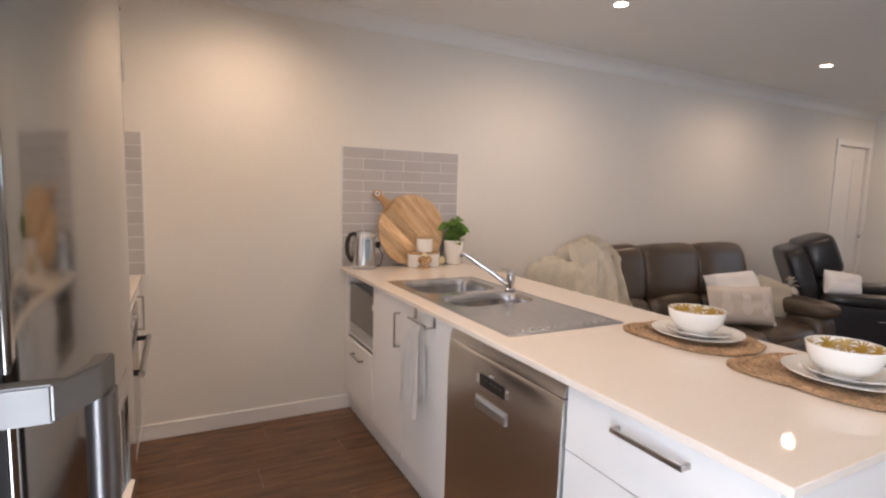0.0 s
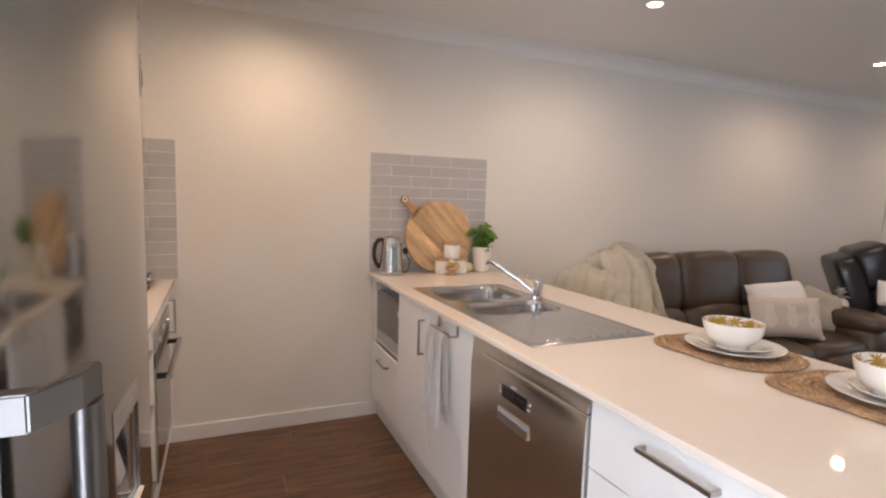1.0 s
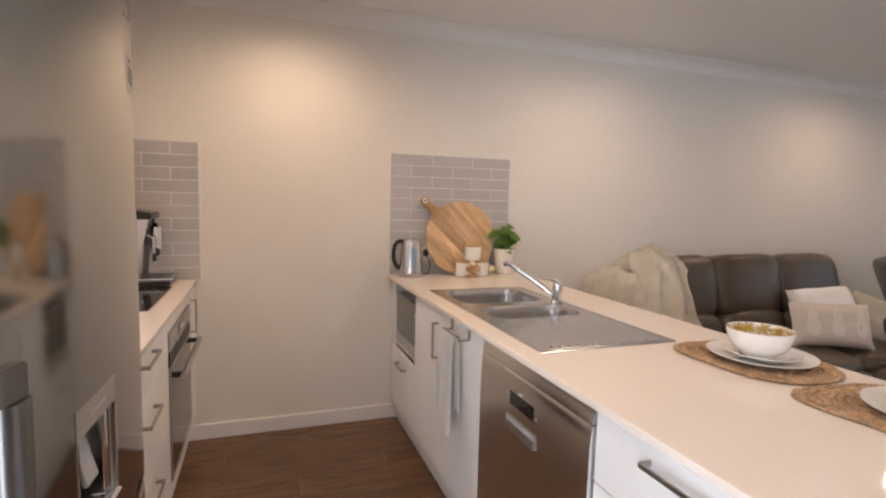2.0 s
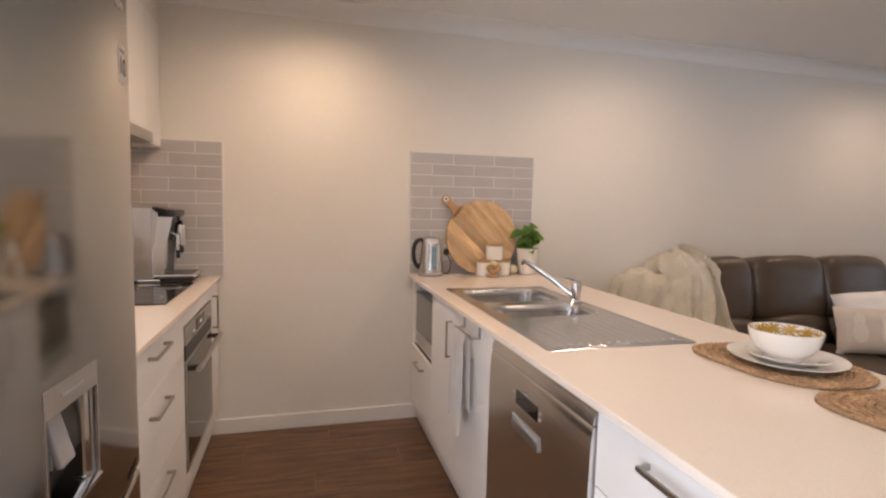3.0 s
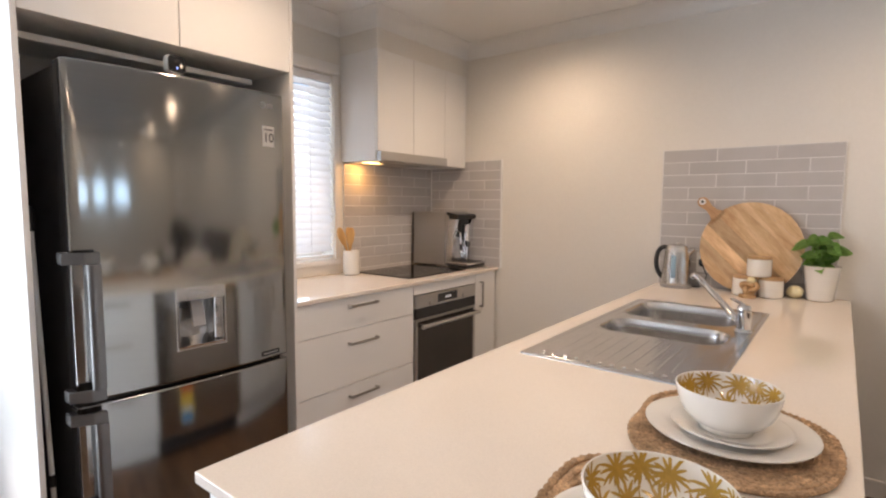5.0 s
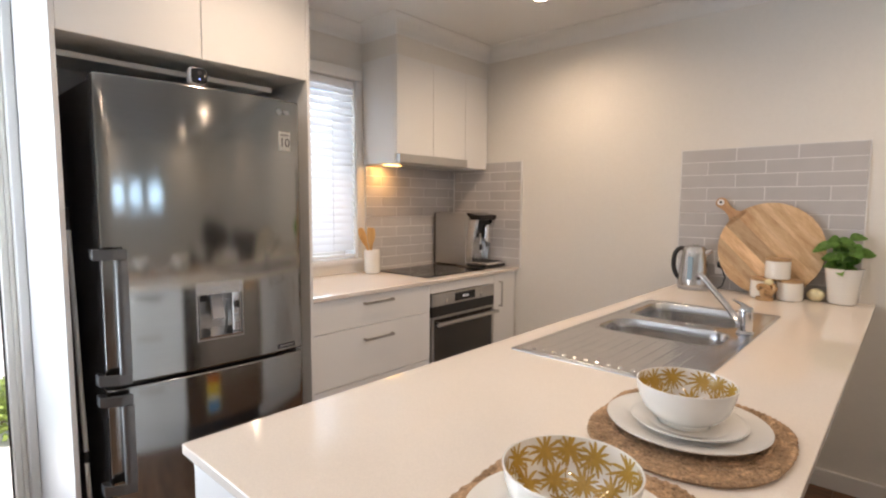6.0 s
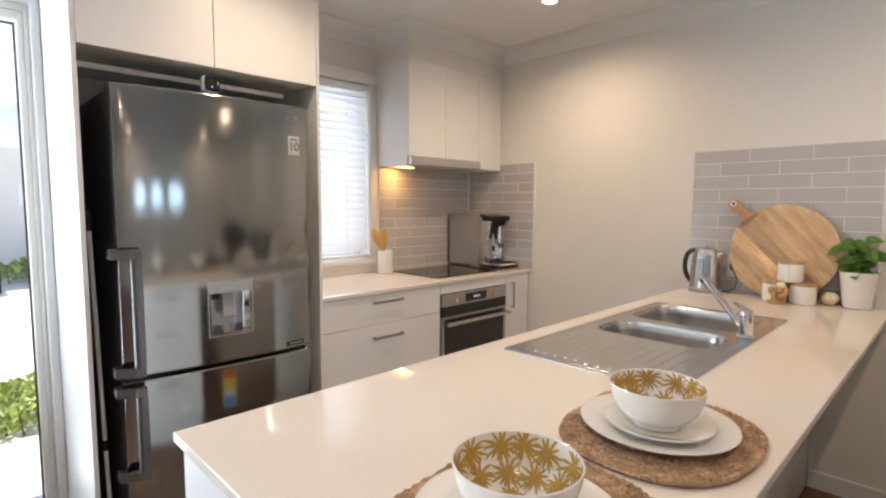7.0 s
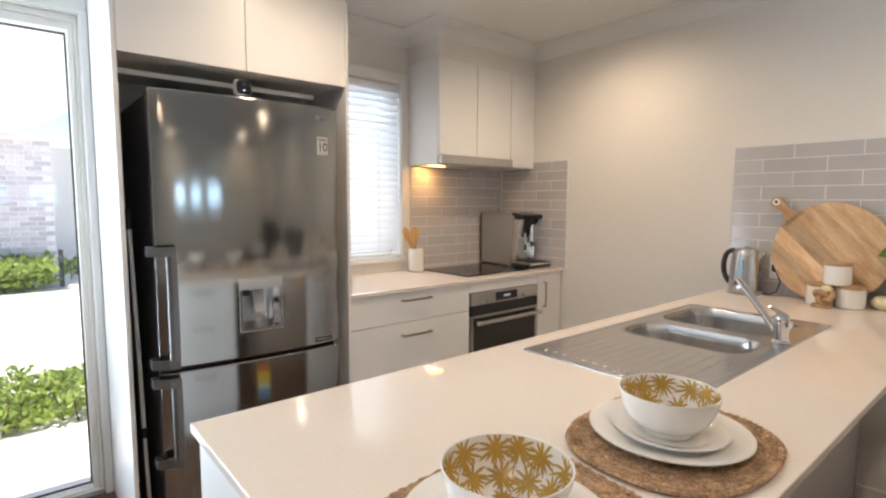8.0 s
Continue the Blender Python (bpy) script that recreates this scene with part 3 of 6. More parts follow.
def cabinet_body(parent, x0, x1, y0, y1, z0=0.15, z1=0.888):
    t = 0.016
    panels("carcass_panel", ((x0, x1, y0, y0 + t, z0, z1), (x0, x1, y1 - t, y1, z0, z1), (x0, x1, y0 + t + 0.0005, y1 - t - 0.0005, z0, z0 + t), (x0, x0 + 0.006, y0 + t + 0.0005, y1 - t - 0.0005, z0 + t + 0.0005, z1)), CABINET, parent)


drawers = thing("drawer_cabinet", (-0.47, 1.82, 0), "white three-drawer kitchen base cabinet with bar handles", "cabinet", "kitchen base cabinets")
cabinet_body(drawers, -0.76, -0.210, 1.422, 2.212)
for z0, z1, hz in ((0.728, 0.886, 0.846), (0.449, 0.725, 0.658), (0.155, 0.446, 0.392)):
    d = part("drawer_front", boxes((-0.208, -0.190, 1.424, 2.211, z0, z1), bevel=0.0015), CABINET, drawers)
    bar_handle(d, (-0.190, 1.722, hz), (-0.190, 1.914, hz), (1, 0, 0))

ovencab = thing("oven_cabinet", (-0.47, 2.52, 0), "white base cabinet holding the built-in oven", "cabinet", "kitchen base cabinets")
panels("carcass_panel", ((-0.76, -0.21, 2.214, 2.222, 0.15, 0.888), (-0.76, -0.21, 2.822, 2.830, 0.15, 0.888), (-0.76, -0.21, 2.2225, 2.8215, 0.15, 0.17)), CABINET, ovencab)
part("filler_panel", boxes((-0.208, -0.190, 2.214, 2.829, 0.829, 0.886), bevel=0.0015), CABINET, ovencab)
part("filler_panel", boxes((-0.208, -0.190, 2.214, 2.829, 0.155, 0.221), bevel=0.0015), CABINET, ovencab)

oven = thing("built_in_oven", (-0.47, 2.52, 0.225), "stainless steel built-in oven with dark glass door", "oven")
part("body", boxes((-0.74, -0.205, 2.226, 2.818, 0.224, 0.822)), DARKBODY, oven)
cp = part("control_panel", boxes((-0.203, -0.184, 2.2235, 2.8205, 0.750, 0.824), bevel=0.002), STEEL, oven)
part("display", boxes((-0.1838, -0.182, 2.425, 2.62, 0.762, 0.812), bevel=0.0008), BLACKGLASS, cp)
part("digits", boxes((-0.1818, -0.1812, 2.50, 2.512, 0.780, 0.794), (-0.1818, -0.1812, 2.52, 2.532, 0.780, 0.794), (-0.1818, -0.1812, 2.54, 2.552, 0.780, 0.794)), DISPLAY, cp, "small lit clock digits")
for y in (2.36, 2.69):
    kb = tube([(-0.184, y, 0.772), (-0.174, y, 0.772)], [0.017, 0.015], 20)
    part("knob", kb, STEEL, cp, "round steel control knob")
part("vent_strip", boxes((-0.203, -0.186, 2.2235, 2.8205, 0.688, 0.748)), BLACK, oven)
dr = part("door", slab(0, -0.203, -0.185, [2.2235, 2.244, 2.800, 2.8205], [0.226, 0.252, 0.672, 0.686], [(1, 1)], bevel=0.0015), STEEL, oven, "steel framed oven door")
part("glass", boxes((-0.200, -0.1845, 2.2435, 2.8005, 0.2515, 0.6725)), OVENGLASS, dr, "smoked dark glass")
hb = bmesh.new()
tube([(-0.140, 2.235, 0.650), (-0.140, 2.81, 0.650)], 0.012, 12, hb)
part("handle", hb, STEEL, dr, "round steel towel-bar handle")
for y in (2.26, 2.785):
    part("handle_post", boxes((-0.186, -0.140, y - 0.010, y + 0.010, 0.640, 0.660), bevel=0.002), BLACK, dr)

endcup = thing("end_cupboard", (-0.47, 2.96, 0), "narrow white kitchen base cupboard beside the oven", "cabinet", "kitchen base cabinets")
cabinet_body(endcup, -0.76, -0.210, 2.832, 3.075)
d = part("door", boxes((-0.208, -0.190, 2.832, 3.072, 0.155, 0.886), bevel=0.0015), CABINET, endcup)
bar_handle(d, (-0.190, 2.885, 0.665), (-0.190, 2.885, 0.835), (1, 0, 0))
structure("kickboard_wall_side", boxes((-0.252, -0.236, 1.422, 3.074, 0.0, 0.149)), CABINET, "white kickboard under the base cabinets", "kickboard")

bench_l = thing("wall_benchtop", (-0.47, 2.25, 0.89), "cream white engineered stone benchtop along the wall", "benchtop")
part("top", slab(2, 0.890, 0.910, [LEFT + 0.002, -0.178], [1.422, BACK - 0.002], [], bevel=0.002), STONE, bench_l)

hob = thing("induction_hob", (-0.48, 2.55, 0.91), "black glass cooktop set in the benchtop", "cooktop")
part("glass", boxes((-0.725, -0.262, 2.262, 2.822, 0.9105, 0.9165), bevel=0.002), BLACKGLASS, hob)
for x, y, r in ((-0.60, 2.41, 0.09), (-0.60, 2.68, 0.075), (-0.385, 2.41, 0.075), (-0.385, 2.68, 0.09)):
    part("zone_ring", lathe([(r - 0.0012, 0.9168), (r, 0.9171), (r + 0.0012, 0.9168)], 40, (x, y, 0)), GREYPLASTIC, hob, "thin grey printed ring")

# fridge enclosure
encl = thing("fridge_cabinet", (-0.47, 0.95, 0), "tall white fridge surround with two overhead cupboard doors", "cabinet")
part("side_panel", boxes((LEFT + 0.002, -0.176, 0.478, 0.494, 0.0, 2.270), bevel=0.0015), CABINET, encl)
part("side_panel", boxes((LEFT + 0.002, -0.176, 1.404, 1.420, 0.0, 2.270), bevel=0.0015), CABINET, encl)
panels("overhead_panel", ((LEFT + 0.002, -0.200, 0.4945, 1.4035, 1.897, 1.913), (LEFT + 0.002, -0.200, 0.4945, 1.4035, 2.25, 2.268), (LEFT + 0.002, LEFT + 0.01, 0.4945, 1.4035, 1.914, 2.249)), CABINET, encl)
for y0, y1 in ((0.4955, 0.9475), (0.9505, 1.4025)):
    part("door", boxes((-0.196, -0.178, y0, y1, 1.893, 2.268), bevel=0.0015), CABINET, encl)
part("rail", boxes((-0.312, -0.296, 0.4945, 1.300, 1.840, 1.860), bevel=0.002), WHITEPLASTIC, encl, "white rail under the overhead cupboard")

FX, FBULGE, FLEAN = -0.138, 0.026, 0.036


def front_x(y):
    """The bowed fridge front at a place across its width."""
    return FX + FLEAN * (y - 0.577) / 0.734 + FBULGE * (1 - abs((y - 0.944) / 0.367) ** 2.4)


def bowed_door(us, vs, holes):
    bm = slab(0, -0.192, FX, us, vs, holes)
    for v in bm.verts:
        if v.co.x > -0.16:
            v.co.x = front_x(v.co.y)
    es = [e for e in bm.edges if len(e.link_faces) == 2 and e.calc_face_angle(0) > 0.8 and not all(0.80 < v.co.y < 1.08 and 0.80 < v.co.z < 1.1 for v in e.verts)]
    bmesh.ops.bevel(bm, geom=es, offset=0.006, segments=3, profile=0.5, affect="EDGES", clamp_overlap=True)
    return bm


US = [0.577 + 0.734 * k / 42 for k in range(43)]
HOLE = [i for i in range(42) if US[i] > 0.862 and US[i + 1] < 1.038]
fridge = thing("fridge", (-0.44, 0.935, 0.0), "stainless steel upright fridge with lower freezer drawer", "fridge")
part("body", boxes((-0.73, -0.196, 0.576, 1.306, 0.03, 1.757), bevel=0.006), DARKBODY, fridge, "dark grey fridge casing")
upper = part("upper_door", bowed_door(US, [0.724, 0.840, 1.040, 1.772], [(i, 1) for i in HOLE]), FRIDGE_STEEL, fridge, "bowed brushed stainless steel door")
lower = part("freezer_drawer", bowed_door(US, [0.075, 0.710], []), FRIDGE_STEEL, fridge, "bowed brushed stainless steel drawer front")
part("door_edge", boxes((-0.190, -0.146, 0.5738, 0.5766, 0.735, 1.764)), DARKBODY, upper, "dark door edge")
part("door_edge", boxes((-0.190, -0.146, 0.5738, 0.5766, 0.082, 0.700)), DARKBODY, lower, "dark door edge")
part("door_gap_seal", boxes((-0.190, -0.146, 0.574, 1.306, 0.711, 0.723)), SEAL, fridge)
part("plinth_grille", boxes((-0.70, -0.16, 0.575, 1.297, 0.0, 0.070)), BLACK, fridge)
DX = front_x(0.94)
H0, H1 = US[HOLE[0]], US[HOLE[-1] + 1]
DSLANT = Matrix.Translation((DX, 0.952, 0)) @ pose(0, 0, 0, 0, 0, -2.8) @ Matrix.Translation((-DX, -0.952, 0))


def on_slant(name, bm, mat, parent, label=""):
    bm.transform(DSLANT)
    return part(name, bm, mat, parent, label)


disp = on_slant("water_dispenser", slab(0, DX - 0.006, DX + 0.0012, [0.864, 0.868, 1.036, 1.040], [0.828, 0.842, 1.004, 1.050], [(1, 1)], bevel=0.001), KETTLE_STEEL, fridge, "recessed water dispenser with silver surround")
for dims in ((DX - 0.072, DX - 0.068, H0, H1, 0.840, 1.040), (DX - 0.0675, DX - 0.004, H0 + 0.0005, H0 + 0.003, 0.841, 1.039), (DX - 0.0675, DX - 0.004, H1 - 0.003, H1 - 0.0005, 0.841, 1.039)):
    on_slant("recess_wall", boxes(dims), STEEL, disp)
pad = boxes((-0.005, 0.005, -0.024, 0.024, -0.060, 0.060), bevel=0.004)
pad.transform(pose(DX - 0.026, 0.948, 0.962, 0, -15, 0))
on_slant("paddle", pad, GREYPLASTIC, disp, "pale tilted dispenser paddle")
on_slant("nozzle", boxes((DX - 0.055, DX - 0.018, 0.880, 0.912, 0.976, 1.030), bevel=0.004), BLACK, disp)
on_slant("side_mirror", boxes((DX - 0.060, DX - 0.006, 1.000, 1.031, 0.850, 1.022), bevel=0.004), CHROME, disp)
on_slant("drip_tray", bowed(0.868, 1.034, [(DX - 0.066, 0.843), (DX + 0.006, 0.838), (DX + 0.008, 0.844), (DX - 0.066, 0.862)]), CHROME, disp)
on_slant("script_bar", boxes((DX + 0.0014, DX + 0.0022, 0.915, 0.985, 1.026, 1.030)), GREYPLASTIC, disp)


def fridge_handle(z0, z1, door):
    poly = [(-0.150, 0.546), (-0.106, 0.546), (-0.074, 0.596), (-0.066, 0.634), (-0.0860, 0.634), (-0.0865, 0.606), (-0.100, 0.568), (-0.150, 0.568)]
    for z in (z0, z1 - 0.036):
        bm = bmesh.new()
        lo = [bm.verts.new((x, y, z)) for x, y in poly]
        hi = [bm.verts.new((x, y, z + 0.036)) for x, y in poly]
        bm.faces.new(lo[::-1])
        bm.faces.new(hi)
        for i in range(len(poly)):
            j = (i + 1) % len(poly)
            bm.faces.new((lo[i], lo[j], hi[j], hi[i]))
        bmesh.ops.recalc_face_normals(bm, faces=bm.faces)
        bmesh.ops.bevel(bm, geom=list(bm.edges), offset=0.002, segments=2, affect="EDGES")
        part("handle_bracket", bm, HANDLE_STEEL, door, "squared steel handle bracket")
    gb = bmesh.new()
    sec = [(-0.0930, 0.6350), (-0.0650, 0.6350)] + [(-0.0790 + 0.0140 * math.cos(a), 0.6200 - 0.0200 * math.sin(a)) for a in (math.pi * k / 10 for k in range(11))]
    lo = [gb.verts.new((x, y, z0 + 0.0365)) for x, y in sec]
    hi = [gb.verts.new((x, y, z1 - 0.0365)) for x, y in sec]
    gb.faces.new(lo)
    gb.faces.new(hi[::-1])
    for i in range(len(sec)):
        j = (i + 1) % len(sec)
        gb.faces.new((lo[i], lo[j], hi[j], hi[i]))
    bmesh.ops.remove_doubles(gb, verts=gb.verts, dist=1e-5)
    bmesh.ops.recalc_face_normals(gb, faces=gb.faces)
    part("handle_grip", gb, HANDLE_STEEL, door, "steel pull handle with a rounded inner face")


fridge_handle(0.738, 1.196, upper)
fridge_handle(0.355, 0.702, lower)


def on_front(name, y0, y1, z0, z1, mat, lift=0.0, label=""):
    """A thin applied piece that follows the bowed front."""
    bm = bmesh.new()
    cols = []
    for k in range(5):
        y = y0 + (y1 - y0) * k / 4
        x = front_x(y) + 0.0006 + lift
        cols.append([bm.verts.new((x, y, z0)), bm.verts.new((x, y, z1))])
    for p, q in zip(cols, cols[1:]):
        bm.faces.new((p[0], q[0], q[1], p[1]))
    bmesh.ops.solidify(bm, geom=list(bm.faces), thickness=-0.0005)
    return part(name, bm, mat, upper, label)


on_front("sticker", 1.212, 1.266, 1.566, 1.644, WHITEPLASTIC, 0, "white warranty sticker")
SLOPE = math.degrees(math.atan2(front_x(1.262) - front_x(1.210), 0.052))
text_part("sticker_text", "10", 0.050, INK, upper, Matrix.Translation((front_x(1.239) + 0.0022, 1.239, 1.598)) @ pose(0, 0, 0, 90, 0, 90 - SLOPE))
on_front("sticker_line", 1.219, 1.259, 1.627, 1.634, GREYPLASTIC, 0.0012)
em = lathe([(0, 0.0016), (0.012, 0.0016), (0.012, 0.0002)], 24)
em.transform(Matrix.Translation((front_x(1.216), 1.216, 1.722)) @ pose(0, 0, 0, 0, 90, 0) @ pose(0, 0, 0, -SLOPE, 0, 0))
part("emblem", em, CHROME, upper)
on_front("emblem_bar", 1.235, 1.262, 1.714, 1.730, GREYPLASTIC)
on_front("badge", 1.186, 1.270, 0.738, 0.757, BLACK)
on_front("badge_bar", 1.194, 1.262, 0.744, 0.751, CHROME, 0.0012)

cctv = thing("security_camera", (-0.20, 0.935, 1.768), "small white indoor security camera with black face", "camera")
part("foot", lathe([(0, 0), (0.015, 0), (0.014, 0.004), (0.006, 0.007), (0.006, 0.042), (0, 0.042)], 24, (-0.202, 0.935, 1.7575)), WHITEPLASTIC, cctv)
part("housing", boxes((-0.218, -0.178, 0.902, 0.970, 1.795, 1.861), bevel=0.017, seg=4), WHITEPLASTIC, cctv)
fc = part("face", puff((-0.178, 0.936, 1.828), (0.0045, 0.0300, 0.0290), 4.5, 28, 14), BLACKGLASS, cctv, "glossy black face")
part("lens", tube([(-0.1745, 0.9355, 1.838), (-0.1725, 0.9355, 1.838)], 0.008, 16), BLACK, fc)
part("indicator", tube([(-0.1745, 0.9355, 1.815), (-0.1728, 0.9355, 1.815)], 0.0022, 8), BLUELED, fc, "tiny blue light")

mop = thing("floor_mop", (-0.26, 0.528, 0), "upright floor mop with silver pole and black grip", "mop")
part("pole", tube([(-0.290, 0.546, 0.05), (-0.290, 0.5225, 1.262)], 0.0080, 12), ALU, mop, "thin silver pole")
part("grip", tube([(-0.290, 0.5225, 1.255), (-0.290, 0.521, 1.318), (-0.290, 0.5208, 1.332)], [0.0135, 0.0135, 0.009], 14), BLACK, mop)
part("collar", tube([(-0.290, 0.5388, 0.42), (-0.290, 0.5380, 0.46)], 0.0115, 12), BLACK, mop)
part("head", boxes((-0.48, -0.21, 0.504, 0.564, 0.0, 0.050), bevel=0.008), BLACK, mop)

# overhead cupboards and range hood
over = thing("overhead_cupboard", (-0.62, 2.65, 1.6), "white overhead wall cupboard beside the window", "cabinet")
panels("carcass_panel", ((LEFT + 0.002, -0.480, 2.204, 2.220, 1.602, 2.235), (LEFT + 0.002, -0.480, 2.2205, 3.085, 2.218, 2.235), (LEFT + 0.002, -0.480, 2.84, 3.085, 1.602, 1.618), (LEFT + 0.002, -0.770, 2.2205, 3.085, 1.62, 2.2175)), CABINET, over)
for y0, y1, z0 in ((2.204, 2.519, 1.655), (2.522, 2.838, 1.655), (2.841, 3.085, 1.602)):
    part("door", boxes((-0.478, -0.460, y0, y1, z0, 2.235), bevel=0.0015), CABINET, over)

hood = thing("range_hood", (-0.6, 2.52, 1.6), "slim slide-out stainless steel range hood with warm lamp", "range hood")
part("front_strip", boxes((-0.470, -0.436, 2.206, 2.836, 1.600, 1.652), bevel=0.003), STEEL, hood)
part("underside", boxes((-0.765, -0.4705, 2.222, 2.836, 1.596, 1.616)), STEEL, hood)
for y in (2.325, 2.715):
    part("filter", boxes((-0.74, -0.56, y - 0.09 + (0.1 if y < 2.5 else -0.1), y + 0.09 + (0.1 if y < 2.5 else -0.1), 1.592, 1.5955)), GREYPLASTIC, hood)
part("lamp_lens", boxes((-0.640, -0.580, 2.250, 2.370, 1.5915, 1.5955)), HOODLED, hood, "glowing warm hood lamp")
hl, hld = lamp("hood_light", "AREA", 0.55, (1.0, 0.50, 0.13), look((-0.68, 2.32, 1.588), (-0.76, 2.33, 0.9)), "warm light under the range hood", "light")
hld.shape, hld.size, hld.size_y = "RECTANGLE", 0.06, 0.1


# utensil jar
jar = thing("utensil_jar", (-0.672, 2.185, 0.91), "white ceramic jar holding wooden cooking utensils", "utensil jar")
part("jar", lathe([(0, 0.003), (0.046, 0.003), (0.050, 0.008), (0.050, 0.148), (0.047, 0.150), (0.044, 0.147), (0.044, 0.012), (0, 0.012)], 36, (-0.672, 2.185, 0.910)), PORCELAIN, jar)
for dx, dy, tip_x, tip_y, w in ((-0.010, -0.022, -0.690, 2.100, 0.029), (0.010, 0.010, -0.650, 2.165, 0.031), (-0.012, 0.014, -0.700, 2.185, 0.024)):
    p0 = Vector((-0.672 - dx, 2.185 - dy, 0.925))
    p2 = Vector((tip_x, tip_y, 1.200))
    along = [p0 + (p2 - p0) * f for f in (0.0, 0.45, 0.60, 0.72, 0.86, 0.96, 1.0)]
    sb = tube(along, [0.006, 0.006, 0.012, w * 0.85, w, w * 0.75, w * 0.3], 16)
    for v in sb.verts:
        f = (v.co.z - p0.z) / (p2.z - p0.z)
        if f > 0.5:
            mid = p0 + (p2 - p0) * f
            v.co.x = mid.x + (v.co.x - mid.x) * 0.28
    part("wooden_spatula", sb, SPOONWOOD, jar, "pale bamboo spatula")

# coffee machine
cof = thing("coffee_machine", (-0.53, 2.945, 0.91), "stainless steel espresso coffee machine with black front", "coffee machine")
cb = bmesh.new()
prof = [(-0.735, 0.935), (-0.735, 1.280), (-0.725, 1.290), (-0.455, 1.290), (-0.420, 1.262), (-0.432, 1.150), (-0.470, 0.935)]
for y in (2.845, 3.060):
    prof_v = [cb.verts.new((x, y, z)) for x, z in prof]
    cb.faces.new(prof_v)
cb.verts.ensure_lookup_table()
m = len(prof)
for i in range(m):
    cb.faces.new((cb.verts[i], cb.verts[(i + 1) % m], cb.verts[m + (i + 1) % m], cb.verts[m + i]))
bmesh.ops.recalc_face_normals(cb, faces=cb.faces)
bmesh.ops.bevel(cb, geom=list(cb.edges), offset=0.006, segments=2, affect="EDGES")
part("body", cb, STEEL, cof, "brushed steel casing")
part("side_panel", boxes((-0.738, -0.452, 2.838, 2.8445, 0.925, 1.286), bevel=0.002), STEEL, cof, "large flat steel side panel")
part("side_edge", boxes((-0.746, -0.7385, 2.838, 2.852, 0.925, 1.286)), BLACK, cof)
part("control_panel", bowed(2.850, 3.056, [(-0.452, 1.2925), (-0.352, 1.276), (-0.345, 1.262), (-0.352, 1.2435), (-0.440, 1.2435)]), BLACKGLASS, cof, "sloping glossy black control panel")
part("front_column", boxes((-0.440, -0.372, 2.900, 3.010, 1.120, 1.243), bevel=0.010), BLACK, cof)
part("front_plate", boxes((-0.4660, -0.4300, 2.879, 3.029, 0.954, 1.243)), KETTLE_STEEL, cof)
sp = part("coffee_spout", boxes((-0.3715, -0.318, 2.922, 2.988, 1.085, 1.212), bevel=0.010), CHROME, cof)
for y in (2.940, 2.970):
    part("nozzle", tube([(-0.342, y, 1.084), (-0.342, y, 1.056)], 0.006, 10), BLACK, sp)
for y in (2.846, 3.030):
    part("front_cheek", bowed(y, y + 0.030, [(-0.468, 0.954), (-0.402, 0.954), (-0.388, 1.12), (-0.362, 1.2425), (-0.466, 1.2425)]), KETTLE_STEEL, cof, "polished front cheek")
part("steam_pipe", tube([(-0.385, 2.885, 1.17), (-0.350, 2.878, 1.15), (-0.344, 2.876, 1.02)], 0.006, 10), CHROME, cof)
part("steam_grip", tube([(-0.3445, 2.876, 1.075), (-0.344, 2.876, 1.035)], 0.009, 12), BLACK, cof)
part("knob", tube([(-0.372, 3.005, 1.20), (-0.348, 3.005, 1.20)], 0.020, 20), CHROME, cof)
part("base", boxes((-0.735, -0.275, 2.845, 3.070, 0.9175, 0.936), bevel=0.004), BLACK, cof)
part("drip_tray", boxes((-0.462, -0.262, 2.848, 3.067, 0.937, 0.953), bevel=0.004), CHROME, cof)
part("tray_grille", boxes(*[(-0.415 + 0.018 * k, -0.406 + 0.018 * k, 2.870, 3.045, 0.9532, 0.9545) for k in range(8)]), BLACK, cof)
part("tray_handle", tube([(-0.52, 2.834, 0.926), (-0.42, 2.834, 0.926)], 0.007, 10), CHROME, cof)


# ---- peninsula ----
PX = 0.915
pen_top = thing("peninsula_benchtop", (1.31, 1.75, 0.89), "cream white engineered stone peninsula benchtop", "benchtop")
part("top", slab(2, 0.890, 0.910, [0.884, 0.985, 1.462, 1.749], [0.437, 1.388, 2.472, BACK - 0.002], [(1, 1)], bevel=0.002), STONE, pen_top)
part("living_side_panel", boxes((1.466, 1.482, 0.446, BACK - 0.002, 0.0, 0.8895)), CABINET, pen_top, "white panel closing the living side")
part("end_panel", boxes((PX, 1.465, 0.446, 0.462, 0.0, 0.8895), bevel=0.001), CABINET, pen_top, "white end panel")

mwcab = thing("microwave_cabinet", (1.2, 2.8, 0), "white base cabinet with microwave niche and drawer", "cabinet", "kitchen base cabinets")
panels("carcass_panel", ((PX, 1.464, 2.515, 2.531, 0.15, 0.889), (PX, 1.464, 3.000, BACK - 0.015, 0.15, 0.889), (PX + 0.01, 1.464, 2.5315, 2.9995, 0.505, 0.521), (PX + 0.02, 1.464, 2.5315, 2.9995, 0.15, 0.166), (1.44, 1.464, 2.5315, 2.9995, 0.5215, 0.889)), CABINET, mwcab)
d = part("drawer_front", boxes((PX - 0.018, PX - 0.0005, 2.516, 2.998, 0.155, 0.500), bevel=0.0015), CABINET, mwcab)
bar_handle(d, (PX - 0.018, 2.665, 0.435), (PX - 0.018, 2.825, 0.435), (-1, 0, 0))

